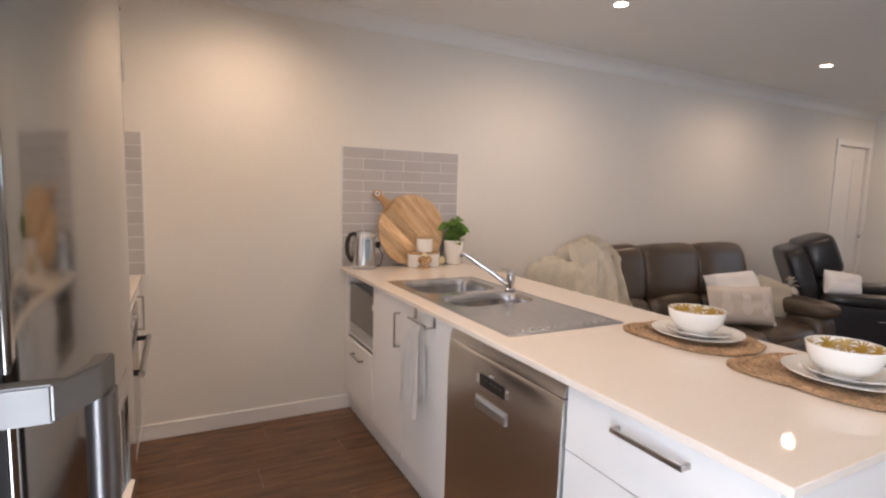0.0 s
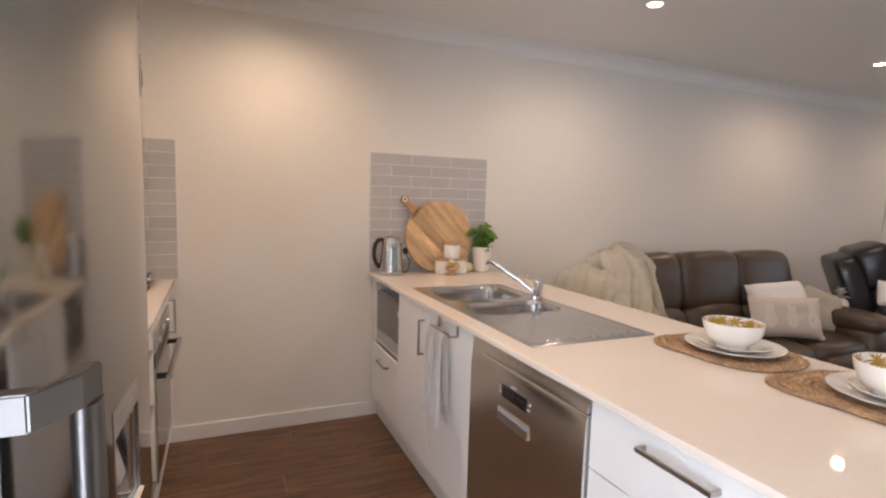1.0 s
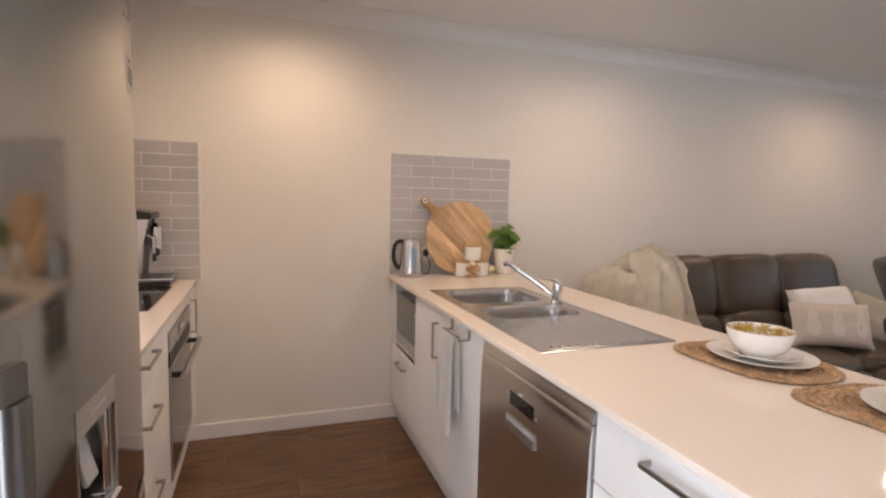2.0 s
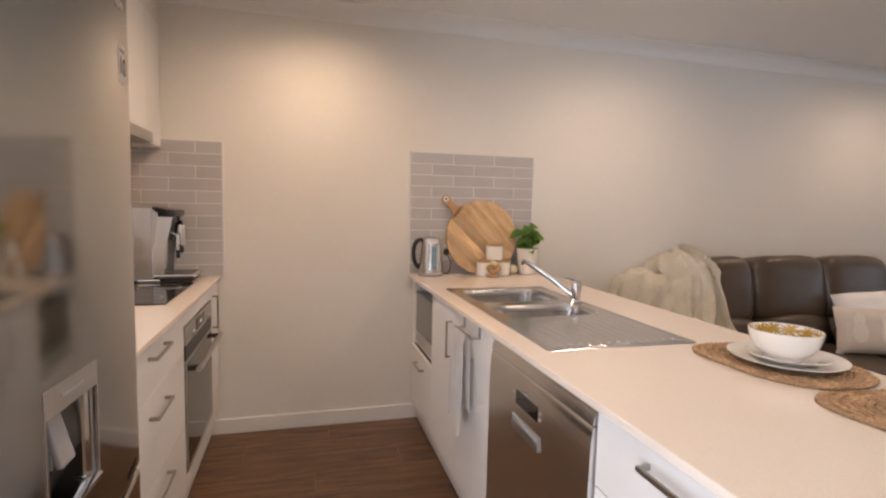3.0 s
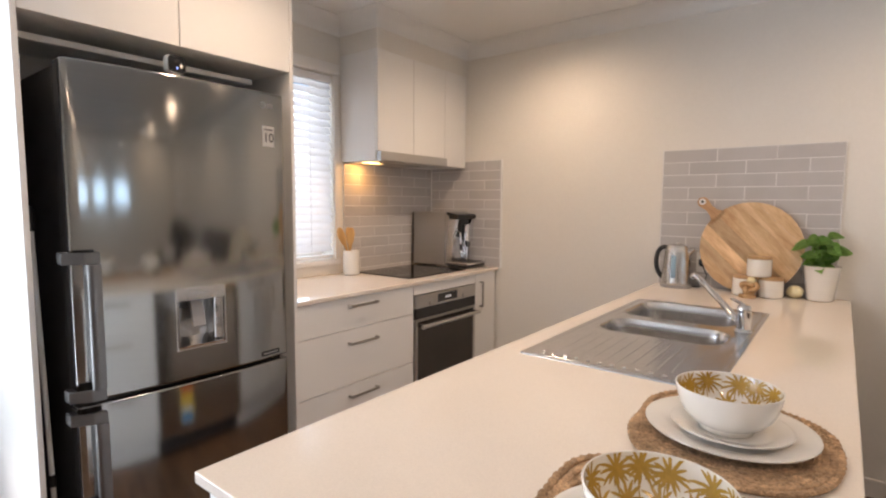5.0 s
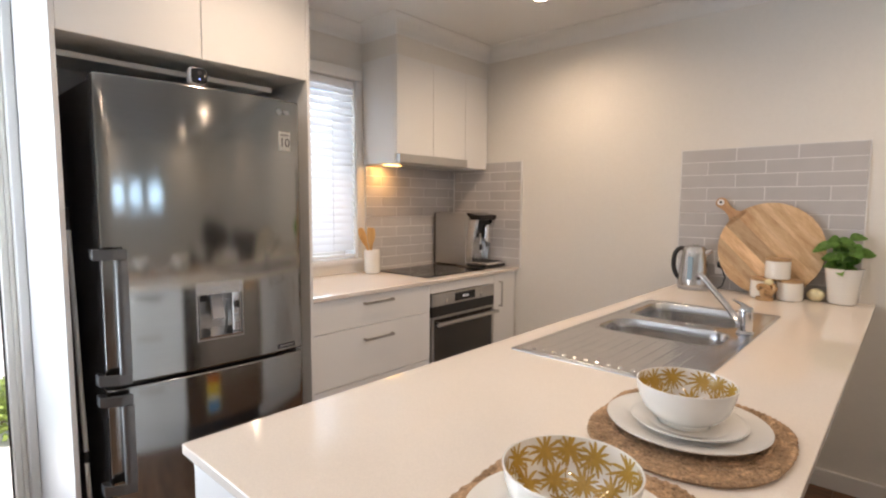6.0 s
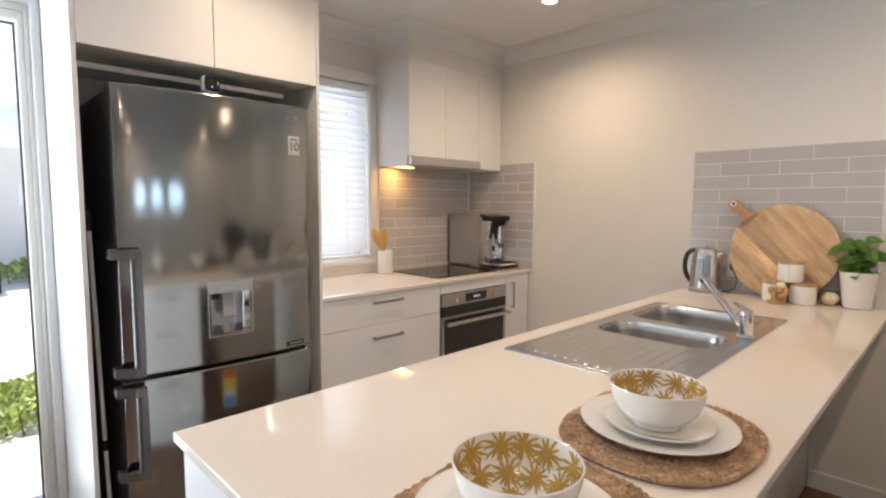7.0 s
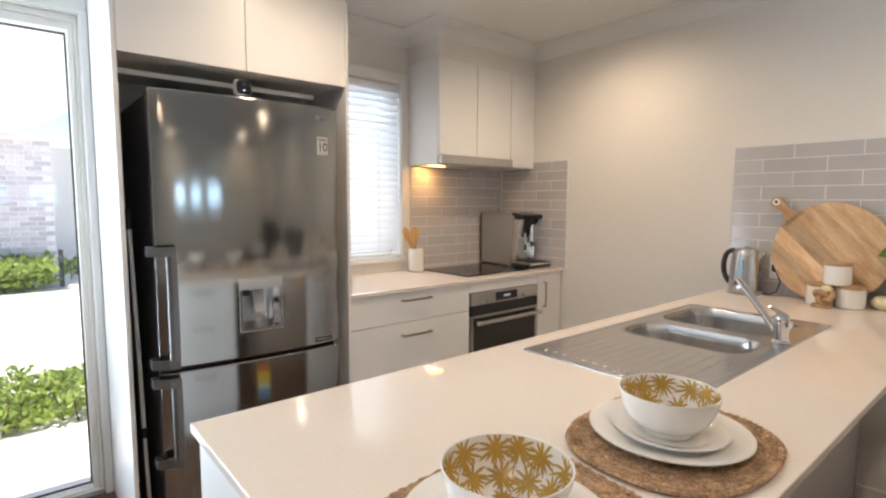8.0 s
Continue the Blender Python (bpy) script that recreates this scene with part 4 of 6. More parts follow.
mw = thing("microwave", (1.1, 2.765, 0.522), "silver and black microwave oven in its niche", "microwave")
part("body", boxes((PX + 0.025, 1.30, 2.545, 2.985, 0.524, 0.820), bevel=0.004), STEEL, mw)
part("door", boxes((PX + 0.004, PX + 0.024, 2.546, 2.984, 0.590, 0.819), bevel=0.003), MIRRORGLASS, mw, "dark mirrored glass door")
part("lower_band", boxes((PX + 0.004, PX + 0.024, 2.546, 2.984, 0.525, 0.588), bevel=0.003), STEEL, mw, "brushed steel lower band")
part("display", boxes((PX + 0.0015, PX + 0.0039, 2.555, 2.585, 0.740, 0.772)), WHITEPLASTIC, mw)

sinkcab = thing("sink_cabinet", (1.2, 2.09, 0), "white two-door base cabinet under the sink", "cabinet", "kitchen base cabinets")
panels("carcass_panel", ((PX, 1.464, 1.662, 1.678, 0.15, 0.889), (PX, 1.464, 2.4975, 2.5135, 0.15, 0.889), (PX, 1.464, 1.679, 2.497, 0.15, 0.166)), CABINET, sinkcab)
for y0, y1, hy in ((1.664, 2.086, 0), (2.089, 2.512, 2.150)):
    d = part("door", boxes((PX - 0.018, PX - 0.0005, y0, y1, 0.155, 0.886), bevel=0.0015), CABINET, sinkcab)
    if hy:
        bar_handle(d, (PX - 0.018, hy, 0.665), (PX - 0.018, hy, 0.828), (-1, 0, 0))

rail = thing("over_door_rail", (PX - 0.03, 1.88, 0.85), "dark metal towel rail hooked over the cupboard door", "towel rail")
rb = bmesh.new()
for y in (1.972, 1.786):
    box(rb, PX - 0.0225, PX - 0.0185, y - 0.009, y + 0.009, 0.842, 0.888)
    box(rb, PX - 0.062, PX - 0.0228, y - 0.009, y + 0.009, 0.842, 0.846)
tube([(PX - 0.058, 1.966, 0.8510), (PX - 0.058, 1.792, 0.8510)], 0.005, 10, rb)
part("rail", rb, HANDLE, rail)

# tea towel folded over the rail
tb = bmesh.new()
NU, NV = 40, 44
gridv = []
for j in range(NV + 1):
    v = j / NV
    row = []
    for i in range(NU + 1):
        u = i / NU
        s = v * 2 - 1
        drop = abs(s)
        fold = 0.0055 * math.sin(u * 13 + 1.4 * math.sin(3 * s)) * (0.25 + 0.75 * drop) + 0.003 * math.sin(u * 41 + s * 2)
        spread = 0.078 + 0.030 * drop
        y = 1.905 + (0.5 - u) * 2 * spread + 0.010 * math.sin(s * 4) * drop
        length = (0.350 if s > 0 else 0.325) + 0.030 * math.sin(u * 9.0 + (1 if s > 0 else 3)) + 0.035 * (u if s > 0 else (1 - u))
        front = PX - 0.058 + (-0.013 if s > 0 else 0.012) * min(1.0, drop * 8)
        x = front + fold * min(1.0, drop * 4) * (1.0 if s > 0 else 0.3) + (-0.012 * drop if s > 0 else 0.0)
        z = 0.8595 - drop * length + (0.0 if drop > 0.05 else -0.0015)
        row.append(tb.verts.new((x, y, z)))
    gridv.append(row)
for a, b in zip(gridv, gridv[1:]):
    for i in range(NU):
        tb.faces.new((a[i], a[i + 1], b[i + 1], b[i]))
bmesh.ops.solidify(tb, geom=list(tb.faces), thickness=0.003)
towel = to_object("tea_towel", tb, TEATOWEL)
tagged(towel, "white cotton tea towel hanging in folds over the rail", "towel")

drawers2 = thing("drawer_cabinet", (1.2, 0.745, 0), "white base cabinet with deep drawers at the bench end", "cabinet", "kitchen base cabinets")
panels("carcass_panel", ((PX, 1.464, 0.4625, 0.4785, 0.15, 0.889), (PX, 1.464, 0.984, 1.000, 0.15, 0.889), (PX, 1.464, 0.479, 0.9835, 0.15, 0.166)), CABINET, drawers2)
for z0, z1, hz in ((0.712, 0.886, 0.846), (0.434, 0.709, 0.640), (0.155, 0.431, 0.360)):
    d = part("drawer_front", boxes((PX - 0.018, PX - 0.0005, 0.462, 1.000, z0, z1), bevel=0.0015), CABINET, drawers2)
    bar_handle(d, (PX - 0.018, 0.632, hz), (PX - 0.018, 0.824, hz), (-1, 0, 0))

structure("kickboard_peninsula", boxes((0.954, 0.970, 0.463, 1.000, 0.0, 0.149), (0.954, 0.970, 1.652, BACK - 0.015, 0.0, 0.149)), CABINET, "white kickboard under the peninsula", "kickboard")

dw = thing("dishwasher", (1.2, 1.34, 0), "stainless steel dishwasher under the benchtop", "dishwasher")
part("body", boxes((0.935, 1.46, 1.012, 1.644, 0.10, 0.878)), GREYPLASTIC, dw)
part("plinth", boxes((0.965, 1.45, 1.012, 1.644, 0.0, 0.099)), DARKBODY, dw)


part("top_strip", bowed(1.006, 1.643, [(0.934, 0.847), (0.889, 0.847), (0.893, 0.868), (0.898, 0.880), (0.934, 0.880)]), DW_STEEL, dw)
DOORP = [(0.934, 0.105), (0.884, 0.105), (0.884, 0.700), (0.8845, 0.74), (0.8854, 0.785), (0.8870, 0.815), (0.8890, 0.832), (0.8920, 0.840), (0.897, 0.8435), (0.934, 0.8435)]
dwd = part("door", bowed(1.006, 1.643, DOORP), DW_STEEL, dw, "brushed steel door with curved top")
SLANT = (0.8854 - 0.8845) / 0.045


def on_slope(y0, y1, z0, z1, proud, depth=0.004):
    """A flat piece lying on the sloping control band of the door."""
    f = lambda z: 0.8845 + (z - 0.74) * SLANT
    return bowed(y0, y1, [(f(z0) - proud, z0), (f(z1) - proud, z1), (f(z1) + depth, z1), (f(z0) + depth, z0)])


cpn = part("control_display", on_slope(1.272, 1.418, 0.743, 0.784, 0.0012), BLACKGLASS, dwd)
for k in range(5):
    part("display_icon", on_slope(1.290 + 0.026 * k, 1.300 + 0.026 * k, 0.767, 0.770, 0.0018, 0.0), INK, cpn)
for y in (1.258, 1.432):
    for z in (0.755, 0.773):
        part("button", on_slope(y - 0.0045, y + 0.0045, z - 0.004, z + 0.004, 0.002), STEEL, dwd)
part("emblem_bar", on_slope(1.337, 1.359, 0.790, 0.7955, 0.0035), GREYPLASTIC, dwd)
gh = part("grip_recess", boxes((0.8805, 0.886, 1.252, 1.436, 0.664, 0.708), bevel=0.002), STEEL, dwd, "recessed pull handle")
# flat grey strip standing in for the shade inside the grip, which is not hollow
part("grip_shadow", boxes((0.8796, 0.8804, 1.258, 1.430, 0.689, 0.704)), GREYPLASTIC, gh)
part("grip_lip", bowed(1.254, 1.434, [(0.8772, 0.664), (0.8772, 0.668), (0.8800, 0.687), (0.8804, 0.664)]), STEEL, gh, "slanted steel grip lip")
lab = part("energy_label", boxes((0.8828, 0.8838, 1.165, 1.255, 0.160, 0.375)), YELLOW, dwd, "colourful energy rating sticker")
part("label_band", boxes((0.8822, 0.8827, 1.169, 1.251, 0.330, 0.371)), RED, lab)
part("label_band", boxes((0.8822, 0.8827, 1.169, 1.251, 0.164, 0.225)), BLUE, lab)
part("label_band", boxes((0.8822, 0.8827, 1.169, 1.251, 0.232, 0.252)), WHITEPLASTIC, lab)

# ---- sink ----
def rounded(x0, x1, y0, y1, r, n=8):
    pts = []
    for cx, cy, a0 in ((x1 - r, y1 - r, 0), (x0 + r, y1 - r, 90), (x0 + r, y0 + r, 180), (x1 - r, y0 + r, 270)):
        for k in range(n + 1):
            a = radians(a0 + 90 * k / n)
            pts.append((cx + r * math.cos(a), cy + r * math.sin(a)))
    return pts


sink = thing("kitchen_sink", (1.22, 1.93, 0.91), "stainless steel one-and-a-half bowl sink with drainer", "sink")
B1, B2 = (1.008, 1.412, 2.105, 2.448), (1.020, 1.425, 1.800, 2.032)
pb = bmesh.new()
loops = [rounded(0.963, 1.484, 1.367, 2.493, 0.012, 4), rounded(*B1, 0.07), rounded(*B2, 0.07)]
for lp in loops:
    vs = [pb.verts.new((x, y, 0.9135)) for x, y in lp]
    for a, b in zip(vs, vs[1:] + vs[:1]):
        pb.edges.new((a, b))
bmesh.ops.triangle_fill(pb, edges=list(pb.edges), use_beauty=True, use_dissolve=False, normal=(0, 0, 1))
outer = [v for v in pb.verts if abs(v.co.x - 0.963) < 0.013 or abs(v.co.x - 1.484) < 0.013 or abs(v.co.y - 1.367) < 0.013 or abs(v.co.y - 2.493) < 0.013]
low = [pb.verts.new((x + (0.002 if x > 1.2 else -0.002), y + (0.002 if y > 1.9 else -0.002), 0.9102)) for x, y in loops[0]]
top = [min(pb.verts, key=lambda v: (v.co.x - x) ** 2 + (v.co.y - y) ** 2 + (0 if v.co.z > 0.912 else 1)) for x, y in loops[0]]
for i in range(len(low)):
    j = (i + 1) % len(low)
    pb.faces.new((top[i], top[j], low[j], low[i]))
bmesh.ops.recalc_face_normals(pb, faces=pb.faces)
part("deck", pb, SINK_STEEL, sink, "brushed steel deck and drainer")


def basin(b, depth):
    bm = bmesh.new()
    rings = []
    for ins, z, r in ((-0.010, 0.9138, 0.080), (-0.005, 0.9146, 0.076), (0.0, 0.9136, 0.072), (0.004, 0.907, 0.070), (0.008, 0.88, 0.068), (0.016, 0.9135 - depth + 0.03, 0.062), (0.028, 0.9135 - depth + 0.008, 0.055), (0.05, 0.9135 - depth, 0.05), (0.10, 0.9135 - depth - 0.002, 0.03)):
        rings.append([bm.verts.new((x, y, z)) for x, y in rounded(b[0] + ins, b[1] - ins, b[2] + ins, b[3] - ins, r)])
    n = len(rings[0])
    for a, c in zip(rings, rings[1:]):
        for i in range(n):
            bm.faces.new((a[i], a[(i + 1) % n], c[(i + 1) % n], c[i]))
    bm.faces.new(rings[-1])
    bmesh.ops.recalc_face_normals(bm, faces=bm.faces)
    bmesh.ops.reverse_faces(bm, faces=bm.faces)
    ob = part("bowl", bm, BASIN_STEEL, sink)
    cx, cy = (b[0] + b[1]) / 2, (b[2] + b[3]) / 2
    part("drain", lathe([(0, 0.001), (0.018, 0.001), (0.030, 0.0035), (0.040, 0.002), (0.041, 0.0)], 28, (cx, cy, 0.9115 - depth)), CHROME, ob)


basin(B1, 0.17)
basin(B2, 0.15)
for k in range(11):
    x = 1.045 + 0.036 * k
    part("drainer_rib", tube([(x, 1.440, 0.9124), (x, 1.46, 0.9134), (x, 1.60, 0.9136), (x, 1.752, 0.9134)], [0.002, 0.0048, 0.0054, 0.003], 8, flat=0.19), SINK_STEEL, sink)
for k in range(13):
    part("drainer_dimple", lathe([(0, 0.0042), (0.004, 0.0034), (0.0072, 0.0014), (0.0085, 0.0)], 14, (1.020 + 0.034 * k, 1.412, 0.9133)), CHROME, sink)
part("raised_edge", tube([(x, y, 0.9135) for x, y in rounded(0.978, 1.469, 1.383, 2.478, 0.03, 5)], 0.004, 6, closed=True, flat=0.4), SINK_STEEL, sink)

tap = thing("mixer_tap", (1.447, 2.066, 0.9135), "chrome single-lever kitchen mixer tap", "tap")
part("body", lathe([(0, 0), (0.027, 0), (0.028, 0.004), (0.024, 0.009), (0.022, 0.012), (0.022, 0.072), (0.023, 0.080), (0.021, 0.090), (0.015, 0.096), (0, 0.097)], 28, (1.447, 2.066, 0.9135)), CHROME, tap)
part("spout", tube([(1.440, 2.070, 0.938), (1.424, 2.080, 0.950), (1.375, 2.120, 0.994), (1.300, 2.178, 1.052), (1.272, 2.200, 1.074), (1.256, 2.212, 1.081), (1.246, 2.221, 1.070)], [0.012, 0.012, 0.0115, 0.0115, 0.0115, 0.011, 0.0115], 14), CHROME, tap)
part("lever", tube([(1.452, 2.064, 1.002), (1.432, 2.074, 1.014), (1.402, 2.094, 1.022)], [0.015, 0.011, 0.007], 12, flat=0.6), CHROME, tap)


# ---- things on the peninsula ----
def superloop(a, b, n, count, power):
    e = 2.0 / power
    s = lambda v: math.copysign(abs(v) ** e, v)
    return [(a * s(math.cos(t)), b * s(math.sin(t))) for t in (2 * math.pi * k / count for k in range(count))]


def place_mat(cx, cy, a, b, power, corner, seed):
    """A braided jute mat: rings of twisted strands from the middle to the rim; corner: how far one corner is drawn out."""
    m = thing("placemat", (cx, cy, 0.9105), "oval brown braided jute placemat under a place setting", "placemat", "place settings")
    rnd = random.Random(seed)
    part("backing", tube_disc(cx, cy, a - 0.006, b - 0.006, power, corner), JUTE, m)
    ring = 0
    r = 1.0
    step = 0.0108 / a
    while r > 0.12:
        cnt = max(48, int(230 * r))
        ph = rnd.uniform(0, 6)
        pts, rad = [], []
        for k, (x, y) in enumerate(superloop((a - 0.007) * r, (b - 0.007) * r, 0, cnt, 2 + (power - 2) * r)):
            if x < 0 and y > 0:
                w = min(1.0, 1.65 * (-x / a) * (y / b)) ** 2
                x, y = x * (1 + corner * w), y * (1 + corner * w)
            wob = 0.0040 * noise.noise(Vector((x * 25 + seed, y * 25, r * 9)))
            pts.append((cx + x * (1 + wob * 3), cy + y * (1 + wob * 3), 0.9165 + 0.0008 * math.sin(k * 2.1 + ph) + wob * 0.5))
            rad.append(0.0072 + 0.0011 * math.sin(k * 2.1 + ph))
        part("braid", tube(pts, rad, 7, closed=True, flat=0.62), JUTE, m)
        r -= step
        ring += 1
    return m


def tube_disc(cx, cy, a, b, power, corner):
    bm = bmesh.new()
    lo, hi = [], []
    for x, y in superloop(a, b, 0, 72, power):
        if x < 0 and y > 0:
            w = min(1.0, 1.65 * (-x / a) * (y / b)) ** 2
            x, y = x * (1 + corner * w), y * (1 + corner * w)
        lo.append(bm.verts.new((cx + x, cy + y, 0.9106)))
        hi.append(bm.verts.new((cx + x, cy + y, 0.9150)))
    for i in range(72):
        j = (i + 1) % 72
        bm.faces.new((lo[i], lo[j], hi[j], hi[i]))
    bm.faces.new(hi)
    bm.faces.new(lo[::-1])
    bmesh.ops.recalc_face_normals(bm, faces=bm.faces)
    return bm


place_mat(1.553, 1.122, 0.173, 0.206, 2.45, 0.19, 3)
place_mat(1.544, 0.684, 0.180, 0.214, 2.6, 0.28, 8)


def plate(name, cx, cy, z, r, label):
    bm = lathe([(0, 0.004), (0.55 * r, 0.004), (0.64 * r, 0.006), (0.72 * r, 0.012), (0.97 * r, 0.018), (r, 0.0195), (r * 1.002, 0.0185), (0.99 * r, 0.0165), (0.70 * r, 0.008), (0.60 * r, 0.0), (0.50 * r, 0.0), (0.48 * r, 0.002), (0, 0.002)], 64, (cx, cy, z))
    ob = to_object(name, bm, PORCELAIN)
    return tagged(ob, label, "plate", "place settings")


BOWL_IN = [(0.0, 0.0085), (0.022, 0.0090), (0.044, 0.0130), (0.061, 0.0230), (0.0730, 0.0370), (0.0805, 0.0530), (0.0848, 0.0680), (0.0872, 0.0800)]


def bowl_point(th, s):
    """A point on the inside of the bowl, s from 0 (middle) to 1 (rim), a hair above the glaze."""
    f = s * (len(BOWL_IN) - 1)
    i = min(int(f), len(BOWL_IN) - 2)
    k = f - i
    r = BOWL_IN[i][0] * (1 - k) + BOWL_IN[i + 1][0] * k
    z = BOWL_IN[i][1] * (1 - k) + BOWL_IN[i + 1][1] * k
    return Vector(((r - 0.0006) * math.cos(th), (r - 0.0006) * math.sin(th), z + 0.0004))


def palm_bowl(cx, cy, z, turn, seed):
    b = thing("bowl", (cx, cy, z), "white porcelain bowl with ochre palm print inside", "bowl", "place settings")
    prof = BOWL_IN + [(0.0887, 0.0808), (0.0900, 0.0798), (0.0877, 0.0660), (0.0835, 0.0500), (0.0760, 0.0330), (0.0640, 0.0190), (0.0480, 0.0090), (0.0450, 0.0), (0.0410, 0.0), (0.0390, 0.004), (0, 0.004)]
    part("shell", lathe(prof, 72, (cx, cy, z)), PORCELAIN, b)
    rnd = random.Random(seed)
    bm = bmesh.new()
    lengths = [0.0]
    for p, q in zip(BOWL_IN, BOWL_IN[1:]):
        lengths.append(lengths[-1] + math.dist(p, q))
    total = lengths[-1]

    def on(th0, u, v0, v):
        """Map flat palm coordinates (u across, v up, metres) on to the inner face."""
        arc = max(0.001, min(total * 0.992, v0 + v))
        i = max(k for k in range(len(lengths)) if lengths[k] <= arc)
        i = min(i, len(lengths) - 2)
        s = (i + (arc - lengths[i]) / (lengths[i + 1] - lengths[i])) / (len(BOWL_IN) - 1)
        r = max(0.012, bowl_point(0, s).x)
        return bowl_point(th0 + u / r, s)

    centres = [(k * 2 * math.pi / 12 + rnd.uniform(-0.1, 0.1), total * rnd.uniform(0.80, 0.88), 0.0315) for k in range(12)]
    centres += [(k * 2 * math.pi / 9 + 0.4 + rnd.uniform(-0.12, 0.12), total * rnd.uniform(0.50, 0.58), 0.0290) for k in range(9)]
    centres += [(k * 2 * math.pi / 4 + 0.9, total * 0.26, 0.021) for k in range(4)]
    for th0, v0, size in centres:
        disc = [(size * 0.16 * math.cos(q * math.pi / 4), size * 0.16 * math.sin(q * math.pi / 4)) for q in range(8)]
        bm.faces.new([bm.verts.new(Vector((cx, cy, z)) + on(th0, u, v0, v)) for u, v in disc])
        for k in range(14):
            a = math.pi / 2 + k * 2 * math.pi / 14 + rnd.uniform(-0.12, 0.12)
            ln = size * rnd.uniform(0.80, 1.12) * (1.0 if math.sin(a) > -0.5 else 0.75)
            w = 0.0021
            left, right = [], []
            for q, wide in ((0.0, 0.9), (0.4, 1.15), (0.75, 1.0), (1.0, 0.35)):
                u, v = ln * q * math.cos(a), ln * q * math.sin(a) - 0.22 * ln * q * q * abs(math.cos(a))
                nx, ny = -math.sin(a) * w * wide, math.cos(a) * w * wide
                left.append((u + nx, v + ny))
                right.append((u - nx, v - ny))
            lv = [bm.verts.new(Vector((cx, cy, z)) + on(th0, u, v0, v)) for u, v in left]
            rv = [bm.verts.new(Vector((cx, cy, z)) + on(th0, u, v0, v)) for u, v in right]
            for q in range(3):
                bm.faces.new((lv[q], lv[q + 1], rv[q + 1], rv[q]))
        trunk = [(-0.0010, 0), (0.0010, 0), (0.0022, -size * 1.25), (0.0006, -size * 1.25)]
        if v0 > total * 0.4:
            bm.faces.new([bm.verts.new(Vector((cx, cy, z)) + on(th0 + 0.05, u, v0, v)) for u, v in trunk])
    part("palm_print", bm, GOLD, b, "ochre palm tree print", smooth=False)
    return b


for cx, cy, seed in ((1.550, 1.112, 5), (1.545, 0.672, 9)):
    plate("dinner_plate", cx, cy, 0.9225, 0.144, "large white porcelain dinner plate on a jute placemat")
    plate("side_plate", cx + 0.004, cy - 0.002, 0.9275, 0.102, "small white porcelain plate stacked on a dinner plate")
    palm_bowl(cx - 0.004, cy + 0.004, 0.9325, 0, seed)

# kettle
KX, KY = 1.004, 2.996
ket = thing("kettle", (KX, KY, 0.91), "brushed stainless steel electric kettle with black handle", "kettle")
part("base", lathe([(0, 0), (0.076, 0), (0.078, 0.006), (0.075, 0.016), (0, 0.016)], 36, (KX, KY, 0.9102)), GREYPLASTIC, ket)
part("body", lathe([(0, 0.018), (0.074, 0.018), (0.075, 0.024), (0.0735, 0.06), (0.068, 0.13), (0.061, 0.190), (0.058, 0.208), (0.054, 0.216), (0, 0.217)], 44, (KX, KY, 0.91)), KETTLE_STEEL, ket)
part("lid", lathe([(0.052, 0.217), (0.050, 0.224), (0.036, 0.230), (0.012, 0.232), (0.012, 0.238), (0, 0.239)], 36, (KX, KY, 0.91)), KETTLE_STEEL, ket)
part("handle", tube([(KX - 0.048, KY, 1.118), (KX - 0.066, KY, 1.124), (KX - 0.084, KY, 1.116), (KX - 0.098, KY, 1.096), (KX - 0.105, KY, 1.066), (KX - 0.106, KY, 1.036), (KX - 0.102, KY, 1.008), (KX - 0.093, KY, 0.984), (KX - 0.080, KY, 0.966), (KX - 0.068, KY, 0.956)], 0.0125, 12), BLACK, ket)
part("spout", tube([(KX + 0.045, KY, 1.095), (KX + 0.072, KY, 1.112), (KX + 0.084, KY, 1.120)], [0.024, 0.015, 0.009], 12), KETTLE_STEEL, ket)
part("water_gauge", boxes((KX - 0.012, KX + 0.012, KY - 0.0745, KY - 0.068, 0.965, 1.085), bevel=0.003), GAUGE, ket, "narrow blue water gauge")
part("power_cord", tube([(KX + 0.07, KY + 0.02, 0.918), (KX + 0.11, KY + 0.020, 0.918), (KX + 0.130, KY + 0.035, 0.932), (KX + 0.140, KY + 0.045, 0.980), (KX + 0.114, KY + 0.052, 1.035)], 0.0035, 8), BLACK, ket, "thin black power cord")

outlet = thing("power_outlet", (1.115, BACK - 0.012, 1.03), "white double power outlet on the tiled wall", "power outlet")
part("plate", boxes((1.085, 1.155, BACK - 0.020, BACK - 0.0125, 0.990, 1.100), bevel=0.003), WHITEPLASTIC, outlet)
part("plug", puff((1.117, BACK - 0.034, 1.045), (0.017, 0.014, 0.021), 3), BLACK, outlet, "black moulded plug")
for z in (1.080, 1.090):
    part("switch", boxes((1.10, 1.112, BACK - 0.023, BACK - 0.0205, z - 0.004, z + 0.004), bevel=0.001), WHITEPLASTIC, outlet)

# round serving board, leaning on the tiles, made of glued staves
board = thing("serving_board", (1.335, 3.03, 0.9135), "round mango wood serving board leaning on the tiled wall", "serving board")
BR, BT = 0.228, 0.018
lean = Matrix.Translation((1.335, 3.004, 0.9125)) @ pose(0, 0, 0, -6.5, 0, 0) @ Matrix.Translation((0, 0, BR))
tilt = pose(0, 0, 0, 0, 45.0, 0)


